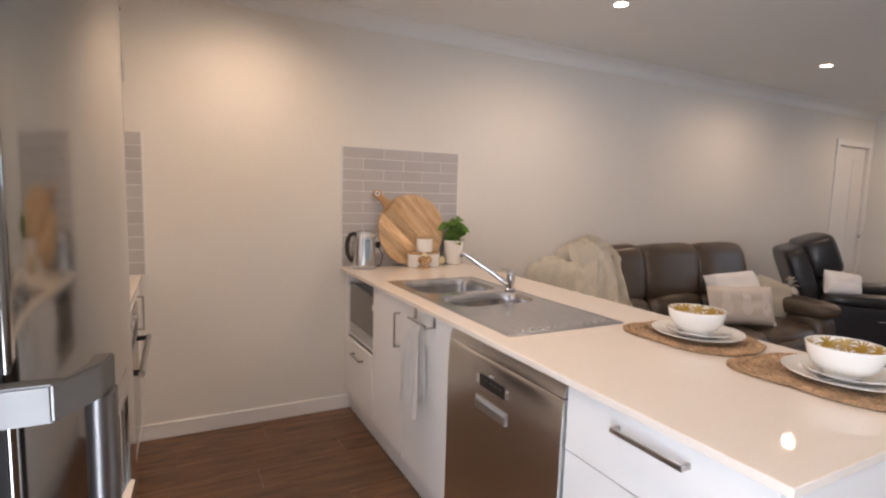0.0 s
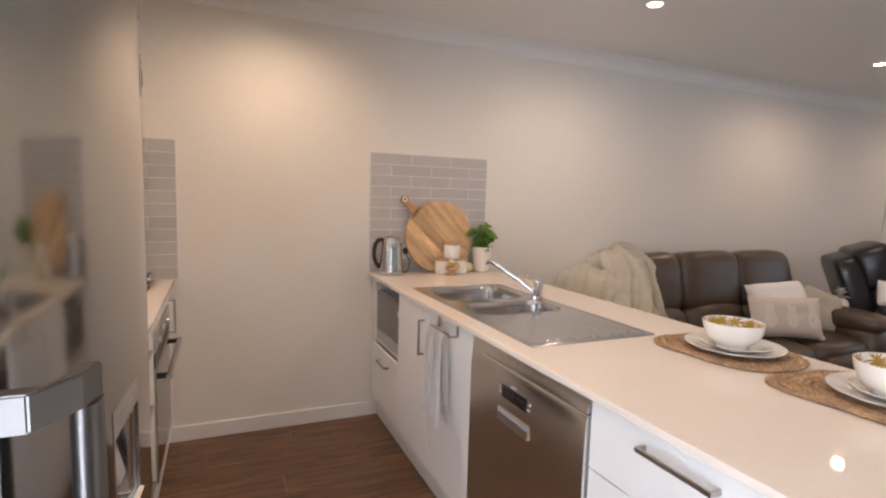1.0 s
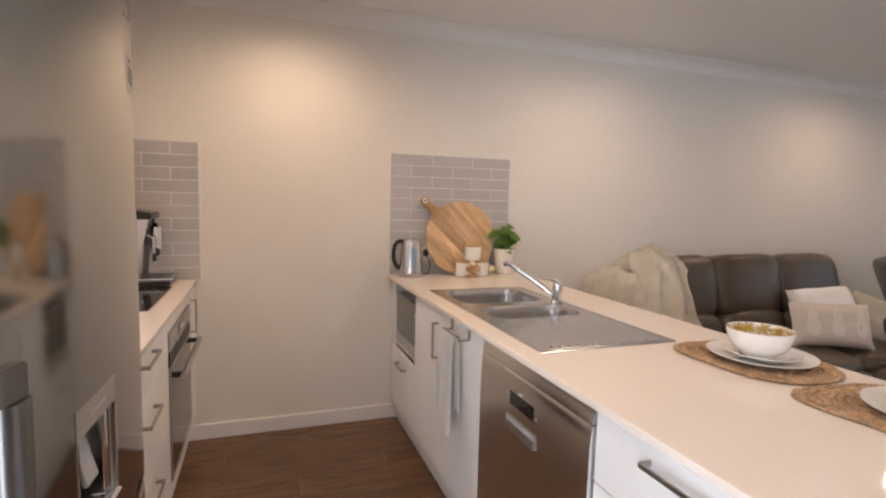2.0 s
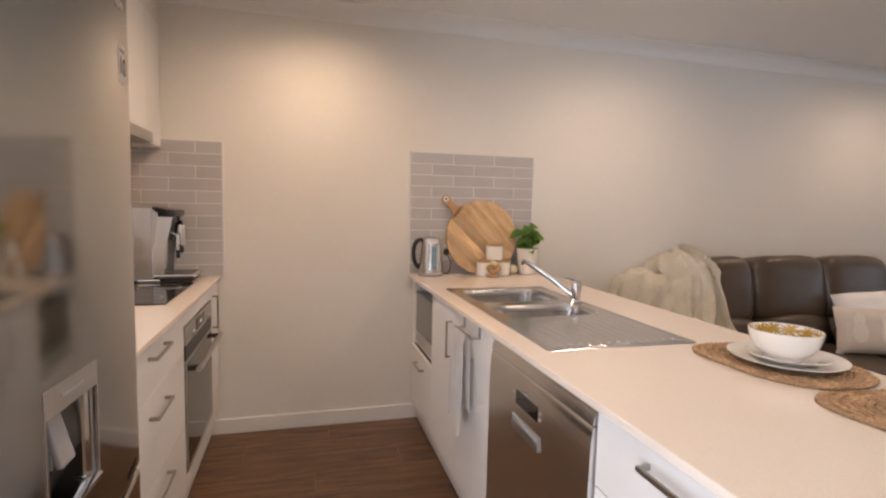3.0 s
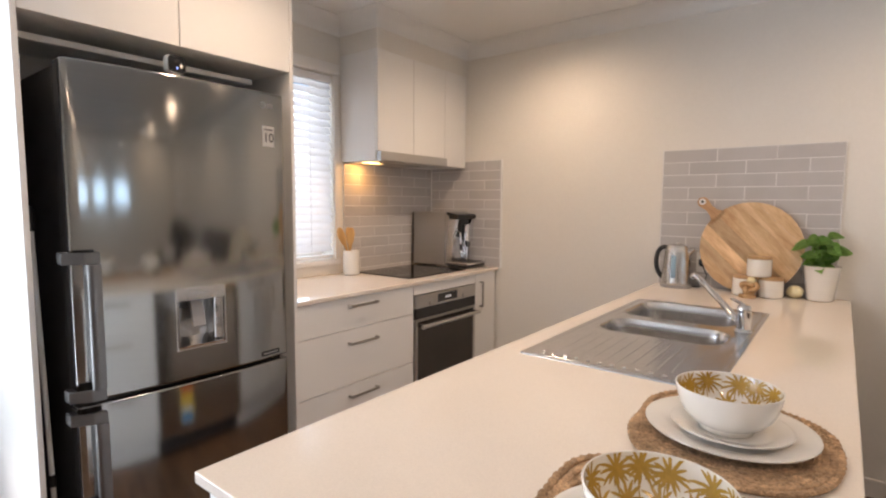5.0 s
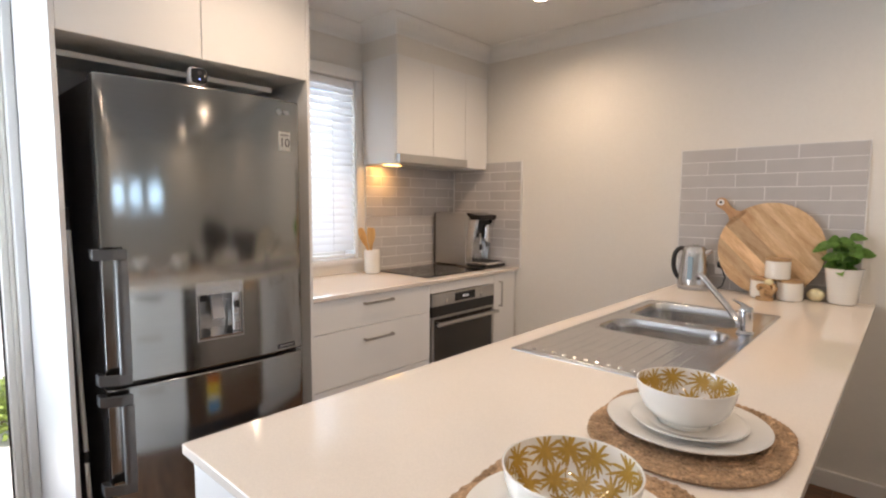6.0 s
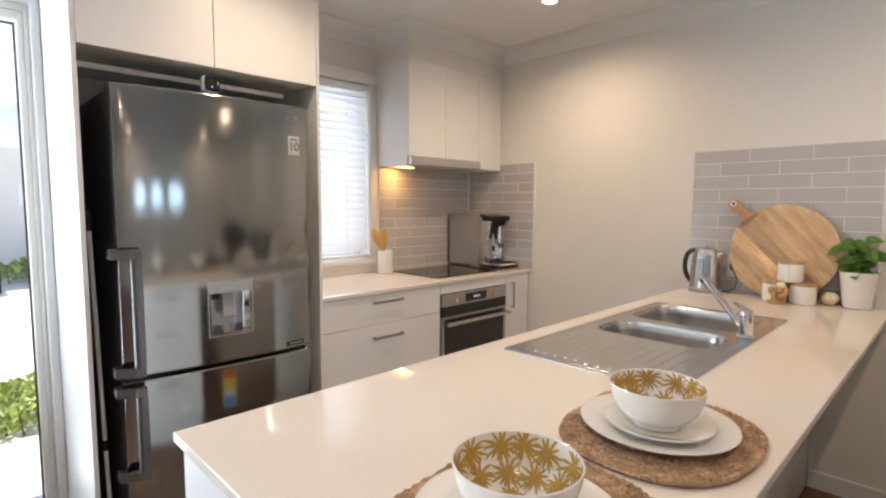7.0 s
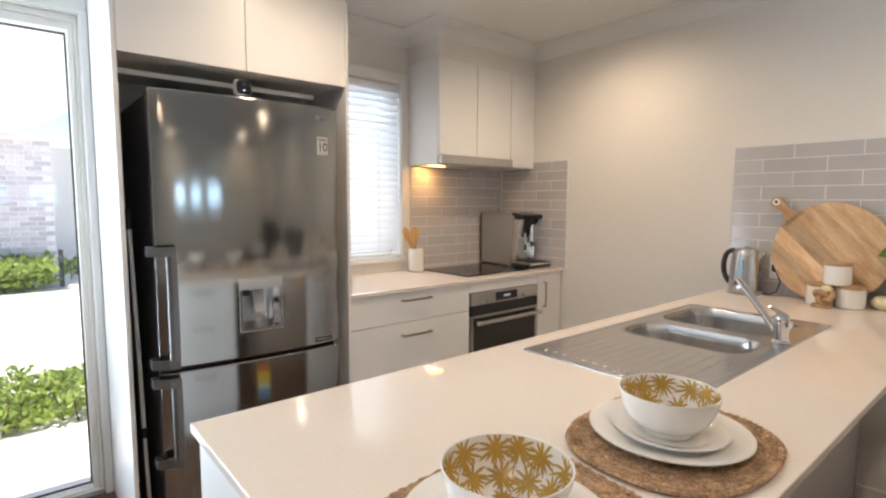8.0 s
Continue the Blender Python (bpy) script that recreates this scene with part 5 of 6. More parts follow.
def staves():
    edges = [-0.230, -0.172, -0.122, -0.062, 0.004, 0.058, 0.112, 0.168, 0.230]
    for a, b in zip(edges, edges[1:]):
        bm = bmesh.new()
        a2, b2 = a + 0.0002, b - 0.0002
        us = [a2 + (b2 - a2) * k / 10 for k in range(11)]
        outline = []
        for u in us:
            outline.append((u, math.sqrt(max(BR * BR - min(abs(u), BR) ** 2, 0.0))))
        pts = [(h, u) for u, h in outline] + [(-h, u) for u, h in reversed(outline)]
        fr = [bm.verts.new((x, -BT / 2, z)) for x, z in pts]
        bk = [bm.verts.new((x, BT / 2, z)) for x, z in pts]
        n = len(pts)
        for i in range(n):
            j = (i + 1) % n
            bm.faces.new((fr[i], fr[j], bk[j], bk[i]))
        bm.faces.new(fr)
        bm.faces.new(bk[::-1])
        bmesh.ops.remove_doubles(bm, verts=bm.verts, dist=1e-5)
        bmesh.ops.recalc_face_normals(bm, faces=bm.faces)
        bm.transform(lean @ tilt)
        part("stave", bm, BOARDWOOD, board)


staves()
hb = bmesh.new()
half = [(-0.205, 0.062), (-0.224, 0.036), (-0.246, 0.023), (-0.275, 0.0185), (-0.296, 0.021)]
half += [(-0.322 - 0.027 * math.sin(a), 0.027 * math.cos(a)) for a in (radians(q) for q in range(-20, 81, 20))]
prof = half + [(x, -z) for x, z in reversed(half)]
fr = [hb.verts.new((x, -BT / 2, z)) for x, z in prof]
bk = [hb.verts.new((x, BT / 2, z)) for x, z in prof]
for i in range(len(prof)):
    j = (i + 1) % len(prof)
    hb.faces.new((fr[i], fr[j], bk[j], bk[i]))
hb.faces.new(fr)
hb.faces.new(bk[::-1])
bmesh.ops.recalc_face_normals(hb, faces=hb.faces)
hb.transform(lean @ tilt)
part("handle", hb, HANDLEWOOD, board, "short wooden board handle")
for r0, r1, y, mt, nm in ((0.0075, 0.0165, -BT / 2 - 0.002, WHITEPLASTIC, "eyelet"), (0.0, 0.0075, -BT / 2 - 0.001, BLACK, "eyelet_hole")):
    eb = lathe([(r0, 0.0), (r0, 0.0015), (r1, 0.0015), (r1, -0.001)], 20)
    eb.transform(lean @ tilt @ Matrix.Translation((-0.325, y, 0)) @ pose(0, 0, 0, 90, 0, 0))
    part(nm, eb, mt, board)


def canister(cx, cy, z):
    c = thing("canister", (cx, cy, z), "small white ceramic canister with wooden lid", "canister", "white canisters")
    part("pot", lathe([(0, 0.001), (0.049, 0.001), (0.0525, 0.005), (0.0525, 0.082), (0.051, 0.084), (0, 0.084)], 36, (cx, cy, z)), PORCELAIN, c)
    part("lid", lathe([(0, 0.0845), (0.051, 0.0845), (0.0525, 0.0865), (0.0525, 0.0955), (0.051, 0.097), (0, 0.097)], 36, (cx, cy, z)), LIDWOOD, c, "flat pale wooden lid")


canister(1.332, 2.945, 0.9105)
canister(1.442, 2.948, 0.9105)
canister(1.390, 2.946, 1.0078)

knot = thing("wooden_knot", (1.362, 2.875, 0.91), "carved pale wooden knot ornament on the benchtop", "ornament")
part("base", lathe([(0, 0), (0.036, 0), (0.038, 0.006), (0.036, 0.014), (0, 0.014)], 28, (1.355, 2.876, 0.9105)), LIDWOOD, knot)
kp = []
for k in range(60):
    t = 2 * math.pi * k / 60
    kp.append((1.362 + 0.0125 * (math.sin(t) + 2 * math.sin(2 * t)), 2.875 + 0.012 * -math.sin(3 * t), 0.957 + 0.0105 * (math.cos(t) - 2 * math.cos(2 * t))))
part("loop", tube(kp, 0.0105, 12, closed=True), LIDWOOD, knot)
lemon = to_object("lemon", puff((1.536, 3.008, 0.9395), (0.035, 0.029, 0.0295), 2.0, 28, 16, lump=0.10, freq=38), TWINE)
tagged(lemon, "small pale yellow lemon lying on the benchtop", "fruit")
part("bead", puff((1.366, 2.893, 0.990), (0.021, 0.020, 0.018), 2.1, 24, 14), TWINE, knot, "pale yellow wooden bead")

# potted plant
PXX, PYY = 1.634, 3.003
pl = thing("potted_plant", (PXX, PYY, 0.91), "green leafy plant in a white tapered pot", "plant")
part("pot", lathe([(0, 0.002), (0.048, 0.002), (0.052, 0.006), (0.071, 0.156), (0.073, 0.162), (0.070, 0.163), (0.067, 0.156), (0.065, 0.147), (0, 0.147)], 40, (PXX, PYY, 0.9102)), PORCELAIN, pl)
part("soil", lathe([(0, 0.152), (0.03, 0.153), (0.065, 0.149)], 24, (PXX, PYY, 0.9102)), SOIL, pl)


def leaf(bm, base, way, up, length, width):
    """One pointed, folded, drooping leaf."""
    way, up = way.normalized(), up.normalized()
    side = way.cross(up).normalized()
    up = side.cross(way)
    rows = []
    for k in range(7):
        t = k / 6
        w = width * math.sin(math.pi * min(1.0, t * 0.93 + 0.07)) ** 0.8 * 0.5
        c = base + way * length * t - Vector((0, 0, 1)) * length * 0.34 * t * t
        rows.append([bm.verts.new(c - side * w + up * w * 0.35), bm.verts.new(c), bm.verts.new(c + side * w + up * w * 0.35)])
    for a, b in zip(rows, rows[1:]):
        bm.faces.new((a[0], a[1], b[1], b[0]))
        bm.faces.new((a[1], a[2], b[2], b[1]))


rnd = random.Random(12)
for k in range(11):
    a = k * 2.4
    top = Vector((PXX + 0.050 * math.cos(a) * (0.3 + k / 14), PYY + 0.022 * math.sin(a) * (k / 11) - 0.012, 0.910 + 0.178 + 0.115 * rnd.random()))
    part("stem", tube([(PXX + 0.008 * math.cos(a), PYY + 0.008 * math.sin(a), 1.05), tuple((Vector((PXX, PYY, 1.07)) + top) / 2), tuple(top)], [0.0028, 0.0024, 0.0018], 7), STEM, pl)
    for m in range(3):
        b = a + m * 2.2 + rnd.uniform(-0.4, 0.4)
        lb = bmesh.new()
        dirn = Vector((math.cos(b), math.sin(b) * (0.35 if math.sin(b) > 0 else 0.8), rnd.uniform(-0.1, 1.0)))
        leaf(lb, top - Vector((0, 0, 0.014 * m)), dirn, Vector((rnd.uniform(-0.4, 0.4), -0.8, 0.6)), rnd.uniform(0.058, 0.084), rnd.uniform(0.046, 0.060))
        bmesh.ops.solidify(lb, geom=list(lb.faces), thickness=0.0006)
        for v in lb.verts:
            v.co.y = min(v.co.y, BACK - 0.016)
        part("leaf", lb, LEAF, pl)


# ---- living room ----
sofa = thing("sofa", (3.45, 2.5, 0), "dark brown leather three-seat recliner sofa against the wall", "sofa")
SX0, SX1 = 2.29, 4.47
part("frame", boxes((SX0 + 0.06, SX1 - 0.06, 2.12, 2.98, 0.04, 0.34), bevel=0.03, seg=3), LEATHER, sofa)
part("back_frame", boxes((SX0 + 0.24, SX1 - 0.08, 2.86, 3.03, 0.20, 0.93), bevel=0.05, seg=4), LEATHER, sofa)
for k in range(3):
    x0 = 2.505 + 0.602 * k
    cx = x0 + 0.301
    hw = 0.306
    part("back_cushion", puff((cx, 2.790, 0.805), (hw, 0.155, 0.228), 4.6, 40, 26, pose(0, 0, 0, -12, 0, 0).to_3x3(), lump=0.05, freq=5), LEATHER, sofa, "puffy upper back cushion")
    part("lumbar_cushion", puff((cx, 2.715, 0.545), (hw, 0.165, 0.125), 3.0, 36, 18, pose(0, 0, 0, -8, 0, 0).to_3x3(), lump=0.05, freq=5), LEATHER, sofa)
    part("seat_cushion", puff((cx, 2.375, 0.375), (hw, 0.355, 0.115), 3.6, 36, 18, lump=0.03, freq=5), LEATHER, sofa)
    part("foot_panel", puff((cx, 2.055, 0.245), (hw * 0.98, 0.075, 0.165), 3.6, 30, 16, lump=0.03, freq=5), LEATHER, sofa)
for x in (SX0 + 0.12, SX1 - 0.12):
    arm = part("armrest", puff((x, 2.47, 0.30), (0.13, 0.46, 0.27), 5.0, 32, 18), LEATHER, sofa)
    part("arm_pad", puff((x, 2.44, 0.575), (0.155, 0.45, 0.075), 3.0, 32, 16, lump=0.04, freq=4), LEATHER, arm, "padded leather arm top")
    part("wing", puff((x, 2.86, 0.66 if x > 3 else 0.56), (0.13, 0.13, 0.24), 3.2, 28, 18), LEATHER, sofa)
part("piping", tube([(SX1 - 0.08, 2.90, 0.60), (SX1 - 0.06, 2.84, 0.86), (SX1 - 0.14, 2.82, 0.99)], 0.008, 8), LEATHER, sofa)

# throw blanket over the sofa's end
tb = bmesh.new()
NU, NV = 84, 90
SPINE = [(3.058, 0.52), (3.052, 0.98), (2.96, 1.015), (2.80, 1.025), (2.66, 0.97), (2.598, 0.84), (2.545, 0.66), (2.46, 0.545), (2.30, 0.515), (2.06, 0.49), (1.955, 0.42), (1.93, 0.22)]


def along(v):
    f = v * (len(SPINE) - 1)
    i = min(int(f), len(SPINE) - 2)
    k = f - i
    return SPINE[i][0] * (1 - k) + SPINE[i + 1][0] * k, SPINE[i][1] * (1 - k) + SPINE[i + 1][1] * k


tilt_12, tilt_8 = pose(0, 0, 0, -12, 0, 0).to_3x3(), pose(0, 0, 0, -8, 0, 0).to_3x3()
UNDER = [((2.806, 2.790, 0.805), (0.306, 0.155, 0.228), 4.6, tilt_12), ((2.806, 2.715, 0.545), (0.306, 0.165, 0.125), 3.0, tilt_8),
         ((2.806, 2.375, 0.375), (0.306, 0.355, 0.115), 3.6, Matrix.Identity(3)), ((2.41, 2.44, 0.575), (0.155, 0.45, 0.075), 3.0, Matrix.Identity(3)),
         ((2.41, 2.86, 0.56), (0.13, 0.13, 0.24), 3.2, Matrix.Identity(3)), ((2.41, 2.47, 0.30), (0.13, 0.46, 0.27), 5.0, Matrix.Identity(3)),
         ((3.425, 2.945, 0.565), (0.965, 0.085, 0.365), 6.0, Matrix.Identity(3))]


def clear_of_sofa(p):
    """Push a point of the cloth out of the cushions below it."""
    for _ in range(3):
        for centre, half, power, turn in UNDER:
            q = turn.transposed() @ (p - Vector(centre))
            f = sum(abs(q[k] / (half[k] * 1.03 + 0.016)) ** power for k in range(3))
            if 1e-6 < f < 1:
                p = Vector(centre) + turn @ (q * f ** (-1 / power))
    return p


gv = []
for j in range(NV + 1):
    v = j / NV
    y, z = along(v * 0.93)
    row = []
    for i in range(NU + 1):
        u = i / NU
        across = u * 0.98
        hang = max(0.0, 0.33 - across)
        x = 2.255 + 0.365 * min(across, 0.33) / 0.33 + max(0.0, across - 0.33) * 0.10
        s = hang / 0.33
        drop = 0.12 * min(1.0, s / 0.40) + 0.26 * max(0.0, (s - 0.72) / 0.28) ** 1.5
        zz = z - drop * (1.0 if z > 0.75 else 0.85)
        if across > 0.33:
            x += 0.24 * (v - 0.25) * (across - 0.33)
        p = clear_of_sofa(Vector((x, y - 0.025, max(zz + 0.012, 0.03))))
        p.y = min(p.y, BACK - 0.03)
        row.append(p)
    gv.append(row)


def fold(u, v):
    """Height of the folds: long ridges fanning out from the bunched top, and knitted bumps."""
    a, d = math.atan2(v - 0.16, u - 0.40), math.hypot(v - 0.16, (u - 0.40) * 0.8)
    bend = noise.noise(Vector((v * 5, u * 4, 5)))
    ridge = 1 - abs(math.sin(a * 7.5 + 2.0 * bend))
    h = 0.046 * min(1.0, d / 0.14) * ridge * (0.6 + 0.8 * abs(noise.noise(Vector((a * 2.0, d * 3, 1)))))
    h += 0.010 * noise.noise(Vector((u * 9, v * 9, 2.0))) + 0.007 * noise.noise(Vector((u * 24, v * 20, 7.0)))
    h += 0.020 * min(1.0, d / 0.12) * (1 - abs(math.sin(a * 15 + 3.0 * bend))) ** 2
    return h + 0.012 * math.exp(-((u - 0.40) / 0.06) ** 2 - ((v - 0.18) / 0.10) ** 2)


lift = [[None] * (NU + 1) for _ in range(NV + 1)]
for j in range(NV + 1):
    for i in range(NU + 1):
        du = gv[j][min(i + 2, NU)] - gv[j][max(i - 2, 0)]
        dv = gv[min(j + 2, NV)][i] - gv[max(j - 2, 0)][i]
        n = dv.cross(du)
        n = n.normalized() if n.length > 1e-9 else Vector((0, 0, 1))
        if n.dot(gv[j][i] - Vector((2.70, 2.80, 0.5))) < 0:
            n = -n
        p = gv[j][i] + n * (0.004 + fold(i / NU, j / NV))
        p.y = min(p.y, BACK - 0.008)
        lift[j][i] = tb.verts.new(p)
gv = lift
for a, b in zip(gv, gv[1:]):
    for i in range(NU):
        tb.faces.new((a[i], a[i + 1], b[i + 1], b[i]))
bmesh.ops.solidify(tb, geom=list(tb.faces), thickness=0.006)
throw = to_object("throw_blanket", tb, THROW, auto=60)
tagged(throw, "cream knitted throw blanket draped over the sofa end", "blanket")


def turned(rx, ry, rz):
    return pose(0, 0, 0, rx, ry, rz).to_3x3()


cush = thing("throw_cushion", (3.86, 2.30, 0.49), "grey and white patterned throw cushion on the sofa", "cushion", "sofa cushions")
T = turned(-18, 0, -24)
CC = Vector((3.645, 2.28, 0.626))
part("cover", pillow(CC, 0.50, 0.285, 0.15, T), SANDPRINT, cush)
for u in (-0.145, 0.0, 0.145):
    bm = bmesh.new()
    spots = [(u, -0.020, 0.040, 0.060)] + [(u + 0.018 * k, 0.058 + 0.012 * (1 - abs(k)), 0.011, 0.030) for k in (-1, 0, 1)]
    for cu, cv, ru, rv in spots:
        ring = []
        for k in range(20):
            a = 2 * math.pi * k / 20
            du, dv = cu + ru * math.cos(a), cv + rv * math.sin(a)
            fat = max(0.0, (1 - (du / 0.235) ** 4) * (1 - (dv / 0.1375) ** 4)) ** 0.55
            ring.append(bm.verts.new(CC + T @ Vector((du, -0.075 * fat - 0.005, dv))))
        bm.faces.new(ring)
    part("printed_motif", bm, PALEPRINT, cush, "pale fruit-shaped print")
for sx in (-1, 1):
    part("tassel", puff(CC + T @ Vector((sx * 0.235, 0, -0.138)), (0.020, 0.018, 0.022), 2.0, 14, 8), LINEN, cush)
c2 = to_object("throw_cushion", pillow((3.845, 2.47, 0.705), 0.42, 0.27, 0.18, turned(-34, -6, -22)), TEATOWEL)
tagged(c2, "white textured throw cushion behind a patterned one", "cushion", "sofa cushions")
c3 = to_object("throw_cushion", pillow((4.205, 2.38, 0.615), 0.32, 0.33, 0.14, turned(-20, 20, -20)), BEIGE)
tagged(c3, "plain beige throw cushion leaning on the armrest", "cushion", "sofa cushions")

table = thing("side_table", (4.72, 2.48, 0), "small round white side table between sofa and armchair", "side table")
part("tabletop", lathe([(0, 0.50), (0.255, 0.50), (0.26, 0.506), (0.26, 0.520), (0.255, 0.525), (0, 0.525)], 40, (4.72, 2.48, 0)), WHITEPLASTIC, table)
for k in range(3):
    a = k * 2.094 + 0.5
    part("leg", tube([(4.72 + 0.10 * math.cos(a), 2.48 + 0.10 * math.sin(a), 0.499), (4.72 + 0.19 * math.cos(a), 2.48 + 0.19 * math.sin(a), 0.0)], [0.016, 0.011], 10), LIDWOOD, table)
pine = thing("pineapple_ornament", (4.60, 2.47, 0.525), "white ceramic pineapple ornament on the side table", "ornament")
part("fruit", puff((4.60, 2.47, 0.604), (0.066, 0.066, 0.080), 2.3, 22, 16, lump=0.08, freq=40), PORCELAIN, pine)
for ring, (cnt, zz, ln) in enumerate(((8, 0.672, 0.092), (7, 0.692, 0.092), (5, 0.712, 0.085))):
    for k in range(cnt):
        a = 2 * math.pi * k / cnt + ring * 0.4
        lb = bmesh.new()
        leaf(lb, Vector((4.60, 2.47, zz)), Vector((math.cos(a), math.sin(a), 0.55 + 0.7 * ring)), Vector((0, 0, 1)), ln, 0.044)
        bmesh.ops.solidify(lb, geom=list(lb.faces), thickness=0.004)
        part("crown_leaf", lb, PORCELAIN, pine)

# armchair, built facing -y and then turned
chair = thing("recliner_armchair", (0, 0, 0), "black leather recliner armchair beside the door", "armchair")
part("frame", boxes((-0.36, 0.36, -0.36, 0.38, 0.05, 0.36), bevel=0.03, seg=3), BLACKLEATHER, chair)
part("seat_cushion", puff((0, -0.08, 0.41), (0.285, 0.36, 0.10), 3.5, 32, 16), BLACKLEATHER, chair)
part("footrest", puff((0, -0.43, 0.25), (0.28, 0.06, 0.17), 3.5, 28, 14), BLACKLEATHER, chair)
BK = turned(-21, 0, 0)
part("back_shell", puff((0, 0.45, 0.60), (0.31, 0.09, 0.42), 7.0, 32, 20, BK), BLACKLEATHER, chair)
part("lumbar_cushion", puff((0, 0.30, 0.63), (0.285, 0.11, 0.16), 3.2, 32, 16, BK), BLACKLEATHER, chair)
part("head_cushion", puff((0, 0.375, 0.925), (0.295, 0.135, 0.180), 5.5, 32, 18, BK, lump=0.04, freq=5), BLACKLEATHER, chair)
for s in (-1, 1):
    arm = part("armrest", puff((s * 0.385, -0.02, 0.31), (0.095, 0.44, 0.29), 6.0, 30, 16), BLACKLEATHER, chair)
    part("arm_pad", puff((s * 0.385, -0.04, 0.595), (0.110, 0.44, 0.055), 3.2, 30, 14), BLACKLEATHER, arm)
    part("lever_cup", lathe([(0, 0.0), (0.03, 0.0), (0.034, 0.004), (0, 0.005)], 18, (s * 0.484, 0.0, 0.45)), GREYPLASTIC, arm)
chair.matrix_world = pose(5.36, 2.28, 0, 0, 0, 41)
c4 = to_object("throw_cushion", pillow((0, 0, 0), 0.29, 0.21, 0.15, turned(0, 0, 0)), TEATOWEL)
tagged(c4, "white fluffy throw cushion on the black armchair", "cushion")
c4.matrix_world = pose(4.955, 2.25, 0.715, -24, 8, -36)

# ---- outside ----
house = thing("neighbour_house", (-9.5, -2.0, -0.1), "neighbouring house with grey brick wall and pale roof", "house")
hw = part("wall", boxes((-9.6, -9.312, -6.0, 0.74, -0.1, 2.44)), MORTAR, house)
part("wall", boxes((-11.6, -11.3, 0.74, 5.0, -0.1, 2.44)), MORTAR, house)
part("eave", boxes((-9.7, -8.95, -6.2, 0.50, 2.44, 2.56), bevel=0.01), ROOFING, house, "pale eave and gutter")
rf = bmesh.new()
vs = [rf.verts.new(p) for p in ((-8.95, -6.2, 2.56), (-8.95, 0.50, 2.56), (-13.5, 5.0, 5.7), (-13.5, -6.2, 5.7))]
rf.faces.new(vs)
bmesh.ops.solidify(rf, geom=list(rf.faces), thickness=0.05)
part("roof", rf, ROOFING, house)
post = structure("fence_post", boxes((-8.86, -8.78, 0.735, 0.800, -0.1, 0.53), bevel=0.004), SEAL, "dark square metal fence post", "post")


def foliage(bm, rnd, box_lo, box_hi, count, size, bulge):
    lo, hi = Vector(box_lo), Vector(box_hi)
    for _ in range(count):
        u, v, w = rnd.random(), rnd.random(), rnd.random() ** 0.6
        p = Vector((lo.x + u * (hi.x - lo.x), lo.y + v * (hi.y - lo.y), lo.z))
        h = (hi.z - lo.z) * (0.62 + bulge * noise.noise(Vector((p.x * 2.3, p.y * 2.3, 1.0))))
        p.z += w * h
        d = Vector((rnd.uniform(-1, 1), rnd.uniform(-1, 1), rnd.uniform(0.1, 1.0))).normalized()
        s = d.cross(Vector((rnd.uniform(-1, 1), rnd.uniform(-1, 1), rnd.uniform(-1, 1)))).normalized()
        ln, wd = size * rnd.uniform(0.6, 1.3), size * rnd.uniform(0.22, 0.38)
        vs = [bm.verts.new(p), bm.verts.new(p + d * ln * 0.5 + s * wd), bm.verts.new(p + d * ln), bm.verts.new(p + d * ln * 0.5 - s * wd)]
        bm.faces.new(vs)


def shrub(name, lo, hi, count, size, label, seed, bulge=0.9):
    rnd = random.Random(seed)
    t = thing(name, ((lo[0] + hi[0]) / 2, (lo[1] + hi[1]) / 2, -0.1), label, "shrub")
    st = bmesh.new()
    for k in range(24):
        x, y = rnd.uniform(lo[0], hi[0]), rnd.uniform(lo[1], hi[1])
        tube([(x, y, -0.1), (x + rnd.uniform(-.06, .06), y + rnd.uniform(-.06, .06), lo[2] + (hi[2] - lo[2]) * 0.6)], [0.008, 0.003], 5, st)
    part("stems", st, TWIG, t)
    bm = bmesh.new()
    foliage(bm, rnd, lo, hi, count, size, bulge)
    part("crown", bm, HEDGE, t, smooth=False)


shrub("garden_shrub", (-2.75, -0.7, -0.08), (-2.06, 0.62, 0.21), 4200, 0.056, "low leafy green shrub beside the paving", 4)
shrub("hedge", (-9.2, -3.0, -0.08), (-8.4, 0.66, 0.60), 4200, 0.13, "clipped green hedge along the brick wall", 6, 0.5)
shrub("hedge", (-10.6, 0.84, -0.08), (-9.8, 3.5, 0.36), 1500, 0.13, "small green hedge behind the fence post", 7, 0.5)

# ---- pieces: tiles, bricks, planks ----
tile_meshes = {}


def tile_mesh(w, h):
    key = (round(w, 3), round(h, 3))
    if key not in tile_meshes:
        bm = boxes((-w / 2, w / 2, -0.004, 0.004, -h / 2, h / 2), bevel=0.0016, seg=1)
        me = bpy.data.meshes.new("tile")
        bm.to_mesh(me)
        bm.free()
        me.materials.append(TILE)
        tile_meshes[key] = me
    return tile_meshes[key]


PITCH_X, PITCH_Z, JOINT = 0.2665, 0.0671, 0.0040


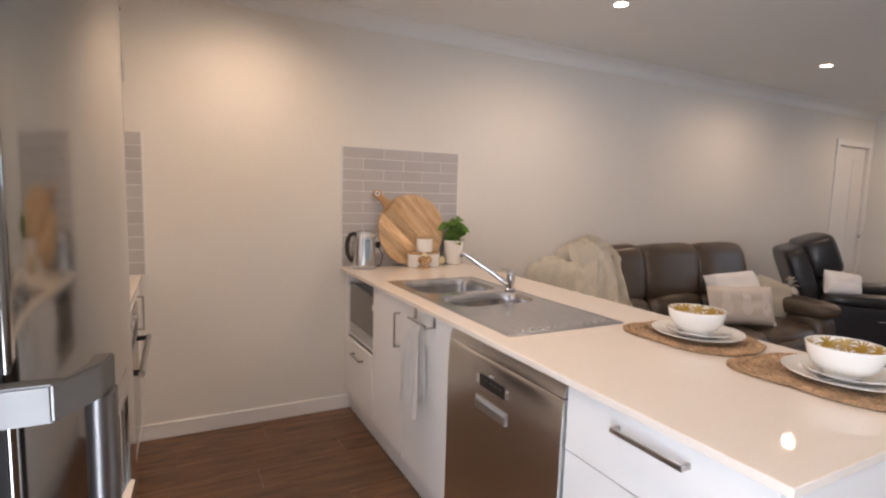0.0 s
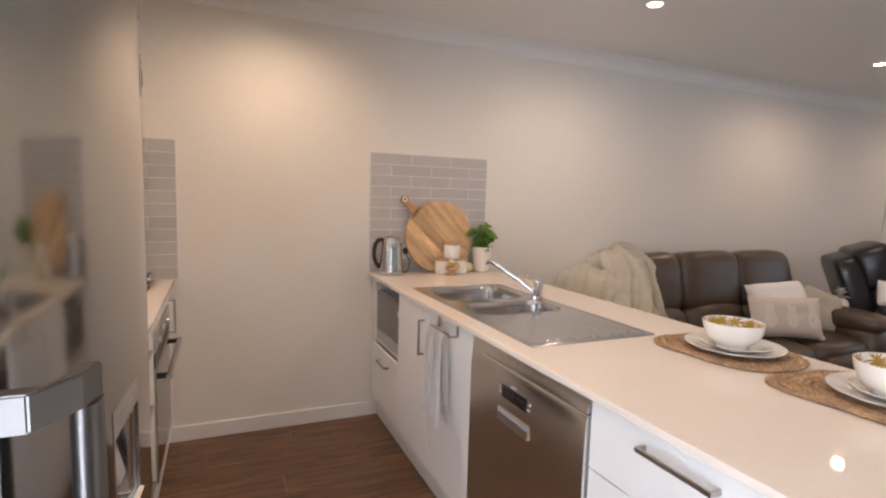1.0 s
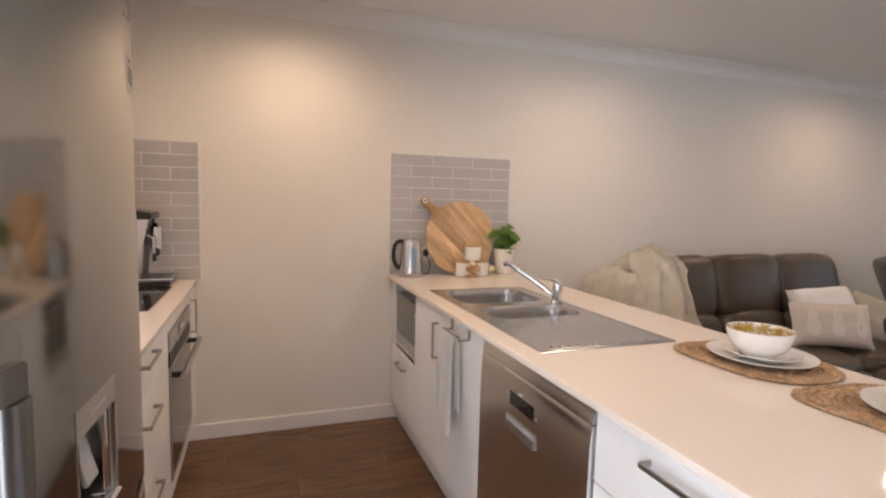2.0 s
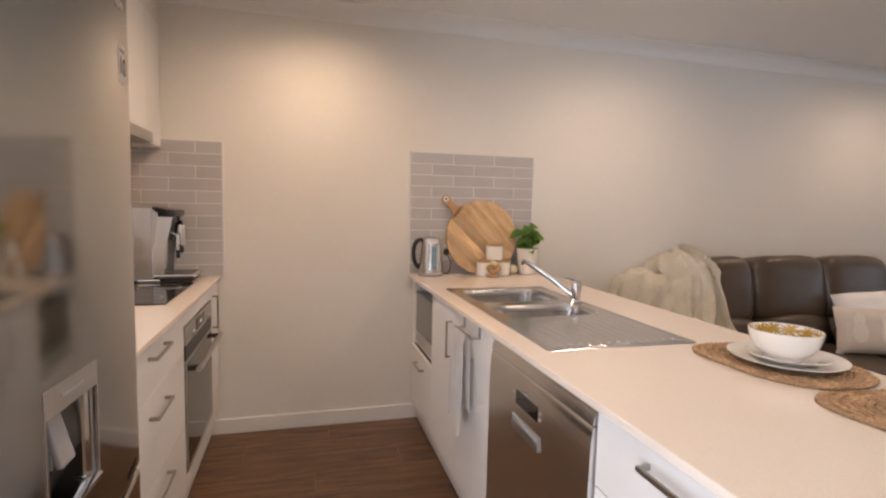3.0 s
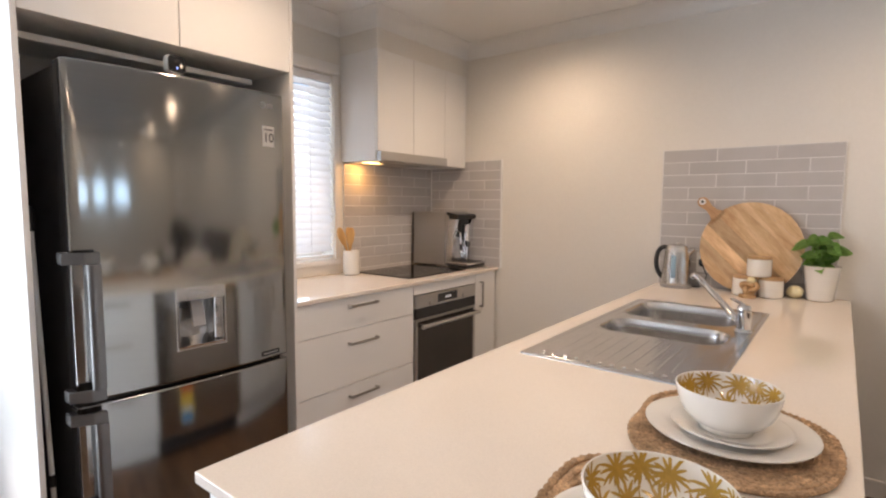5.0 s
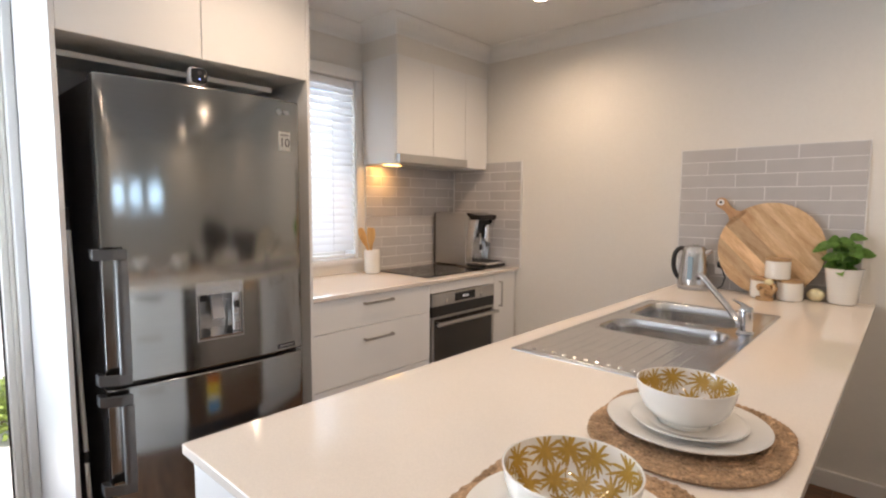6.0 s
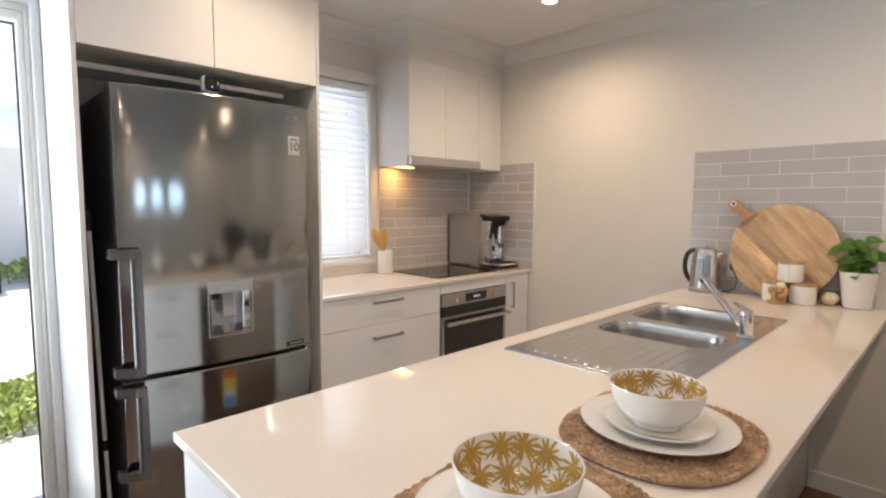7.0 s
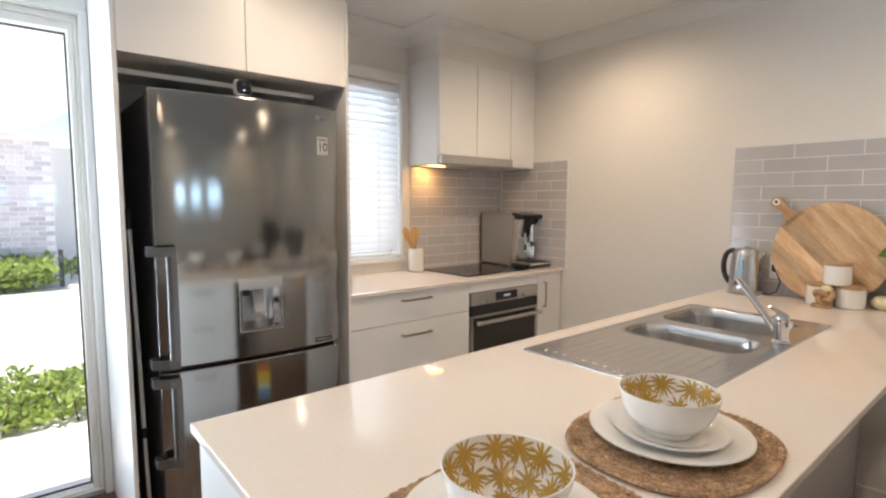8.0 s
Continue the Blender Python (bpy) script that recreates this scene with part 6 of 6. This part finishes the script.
def lay(holder, length, z_top, z_bottom, place, turn, half_first, from_far=False):
    row, z = 0, z_top
    base = Vector(holder.location)
    while z - z_bottom > 0.012:
        h = min(PITCH_Z, z - z_bottom)
        u = -PITCH_X / 2 if (row % 2 == 0) == half_first else 0.0
        while u < length - 0.004:
            u0, u1 = max(u, 0.0), min(u + PITCH_X, length)
            if u1 - u0 > 0.012:
                w = u1 - u0 - JOINT
                c = (u0 + u1) / 2
                ob = new("tile", tile_mesh(w, h - JOINT))
                ob.parent = holder
                ob.matrix_local = Matrix.Translation(Vector(place(length - c if from_far else c, z - h / 2)) - base) @ pose(0, 0, 0, 0, 0, turn) @ pose(0, 0, 0, random.uniform(-0.18, 0.18), 0, random.uniform(-0.12, 0.12))
            u += PITCH_X
        z -= PITCH_Z
        row += 1


def grout_bed(name, dims, label):
    ob = thing(name, (dims[0], dims[2], dims[4]), label, "splashback", kind="structure")
    part("grout", boxes(dims), GROUT, ob)
    return ob


sb1 = grout_bed("splashback_peninsula", (0.892, 1.690, BACK - 0.0102, BACK, 0.9105, 1.648), "grey glossy subway tile splashback behind the peninsula")
lay(sb1, 0.798, 1.647, 0.911, lambda u, z: (0.892 + u, BACK - 0.0075, z), 0, False)
sb2 = grout_bed("splashback_corner", (LEFT + 0.0105, -0.157, BACK - 0.0102, BACK, 0.9105, 1.648), "grey glossy subway tile splashback behind the coffee machine")
lay(sb2, 0.620, 1.647, 0.911, lambda u, z: (-0.780 + u, BACK - 0.0075, z), 0, True, from_far=True)
sb3 = grout_bed("splashback_cooktop", (LEFT, LEFT + 0.0102, 2.215, BACK - 0.0105, 0.9105, 1.600), "grey glossy subway tile splashback behind the cooktop")
lay(sb3, 0.860, 1.647 - PITCH_Z + 0.02, 0.911, lambda u, z: (LEFT + 0.0075, 2.216 + u, z), 90, False)
part("edge_trim", boxes((1.6905, 1.694, BACK - 0.0115, BACK, 0.9105, 1.650), (0.8882, 0.8915, BACK - 0.0115, BACK, 0.9105, 1.650)), WHITEPLASTIC, sb1)
part("corner_bead", boxes((LEFT + 0.0112, LEFT + 0.0165, BACK - 0.0170, BACK - 0.0118, 0.9105, 1.598)), WHITEPLASTIC, sb2)
part("edge_trim", boxes((-0.1565, -0.151, BACK - 0.0115, BACK, 0.9105, 1.650)), WHITEPLASTIC, sb2)

bm = boxes((-0.005, 0.004, -0.115, 0.115, -0.038, 0.038), bevel=0.003, seg=1)
brick_mesh = bpy.data.meshes.new("brick")
bm.to_mesh(brick_mesh)
bm.free()
brick_mesh.materials.append(BRICK)
for r in range(27):
    for k in range(10):
        y = 0.62 - 0.24 * k - (0.12 if r % 2 else 0.0)
        ob = new("brick", brick_mesh)
        ob.parent = hw
        ob.location = Vector((-9.311, y, 0.10 + 0.086 * r)) - Vector(house.location)

PW, PL = 0.182, 1.24
bm = boxes((-PL / 2 + 0.0006, PL / 2 - 0.0006, -PW / 2 + 0.0006, PW / 2 - 0.0006, -0.012, 0.0), bevel=0.0012, seg=1)
plank_mesh = bpy.data.meshes.new("plank")
bm.to_mesh(plank_mesh)
bm.free()
plank_mesh.materials.append(FLOORWOOD)
rows_n = int((BACK - SOUTH) / PW) + 1
for r in range(rows_n):
    y = BACK - PW / 2 - r * PW
    x = LEFT + PL / 2 - 0.05 - (r * 0.443) % PL
    while x < RIGHT + PL / 2:
        lo, hi = max(x - PL / 2, LEFT - 0.02), min(x + PL / 2, RIGHT + 0.02)
        if hi - lo > 0.05:
            ob = new("plank", plank_mesh)
            ob.parent = floor
            ob.location = ((lo + hi) / 2, y, 0)
            ob.scale = ((hi - lo) / PL, 1, 1)
        x += PL
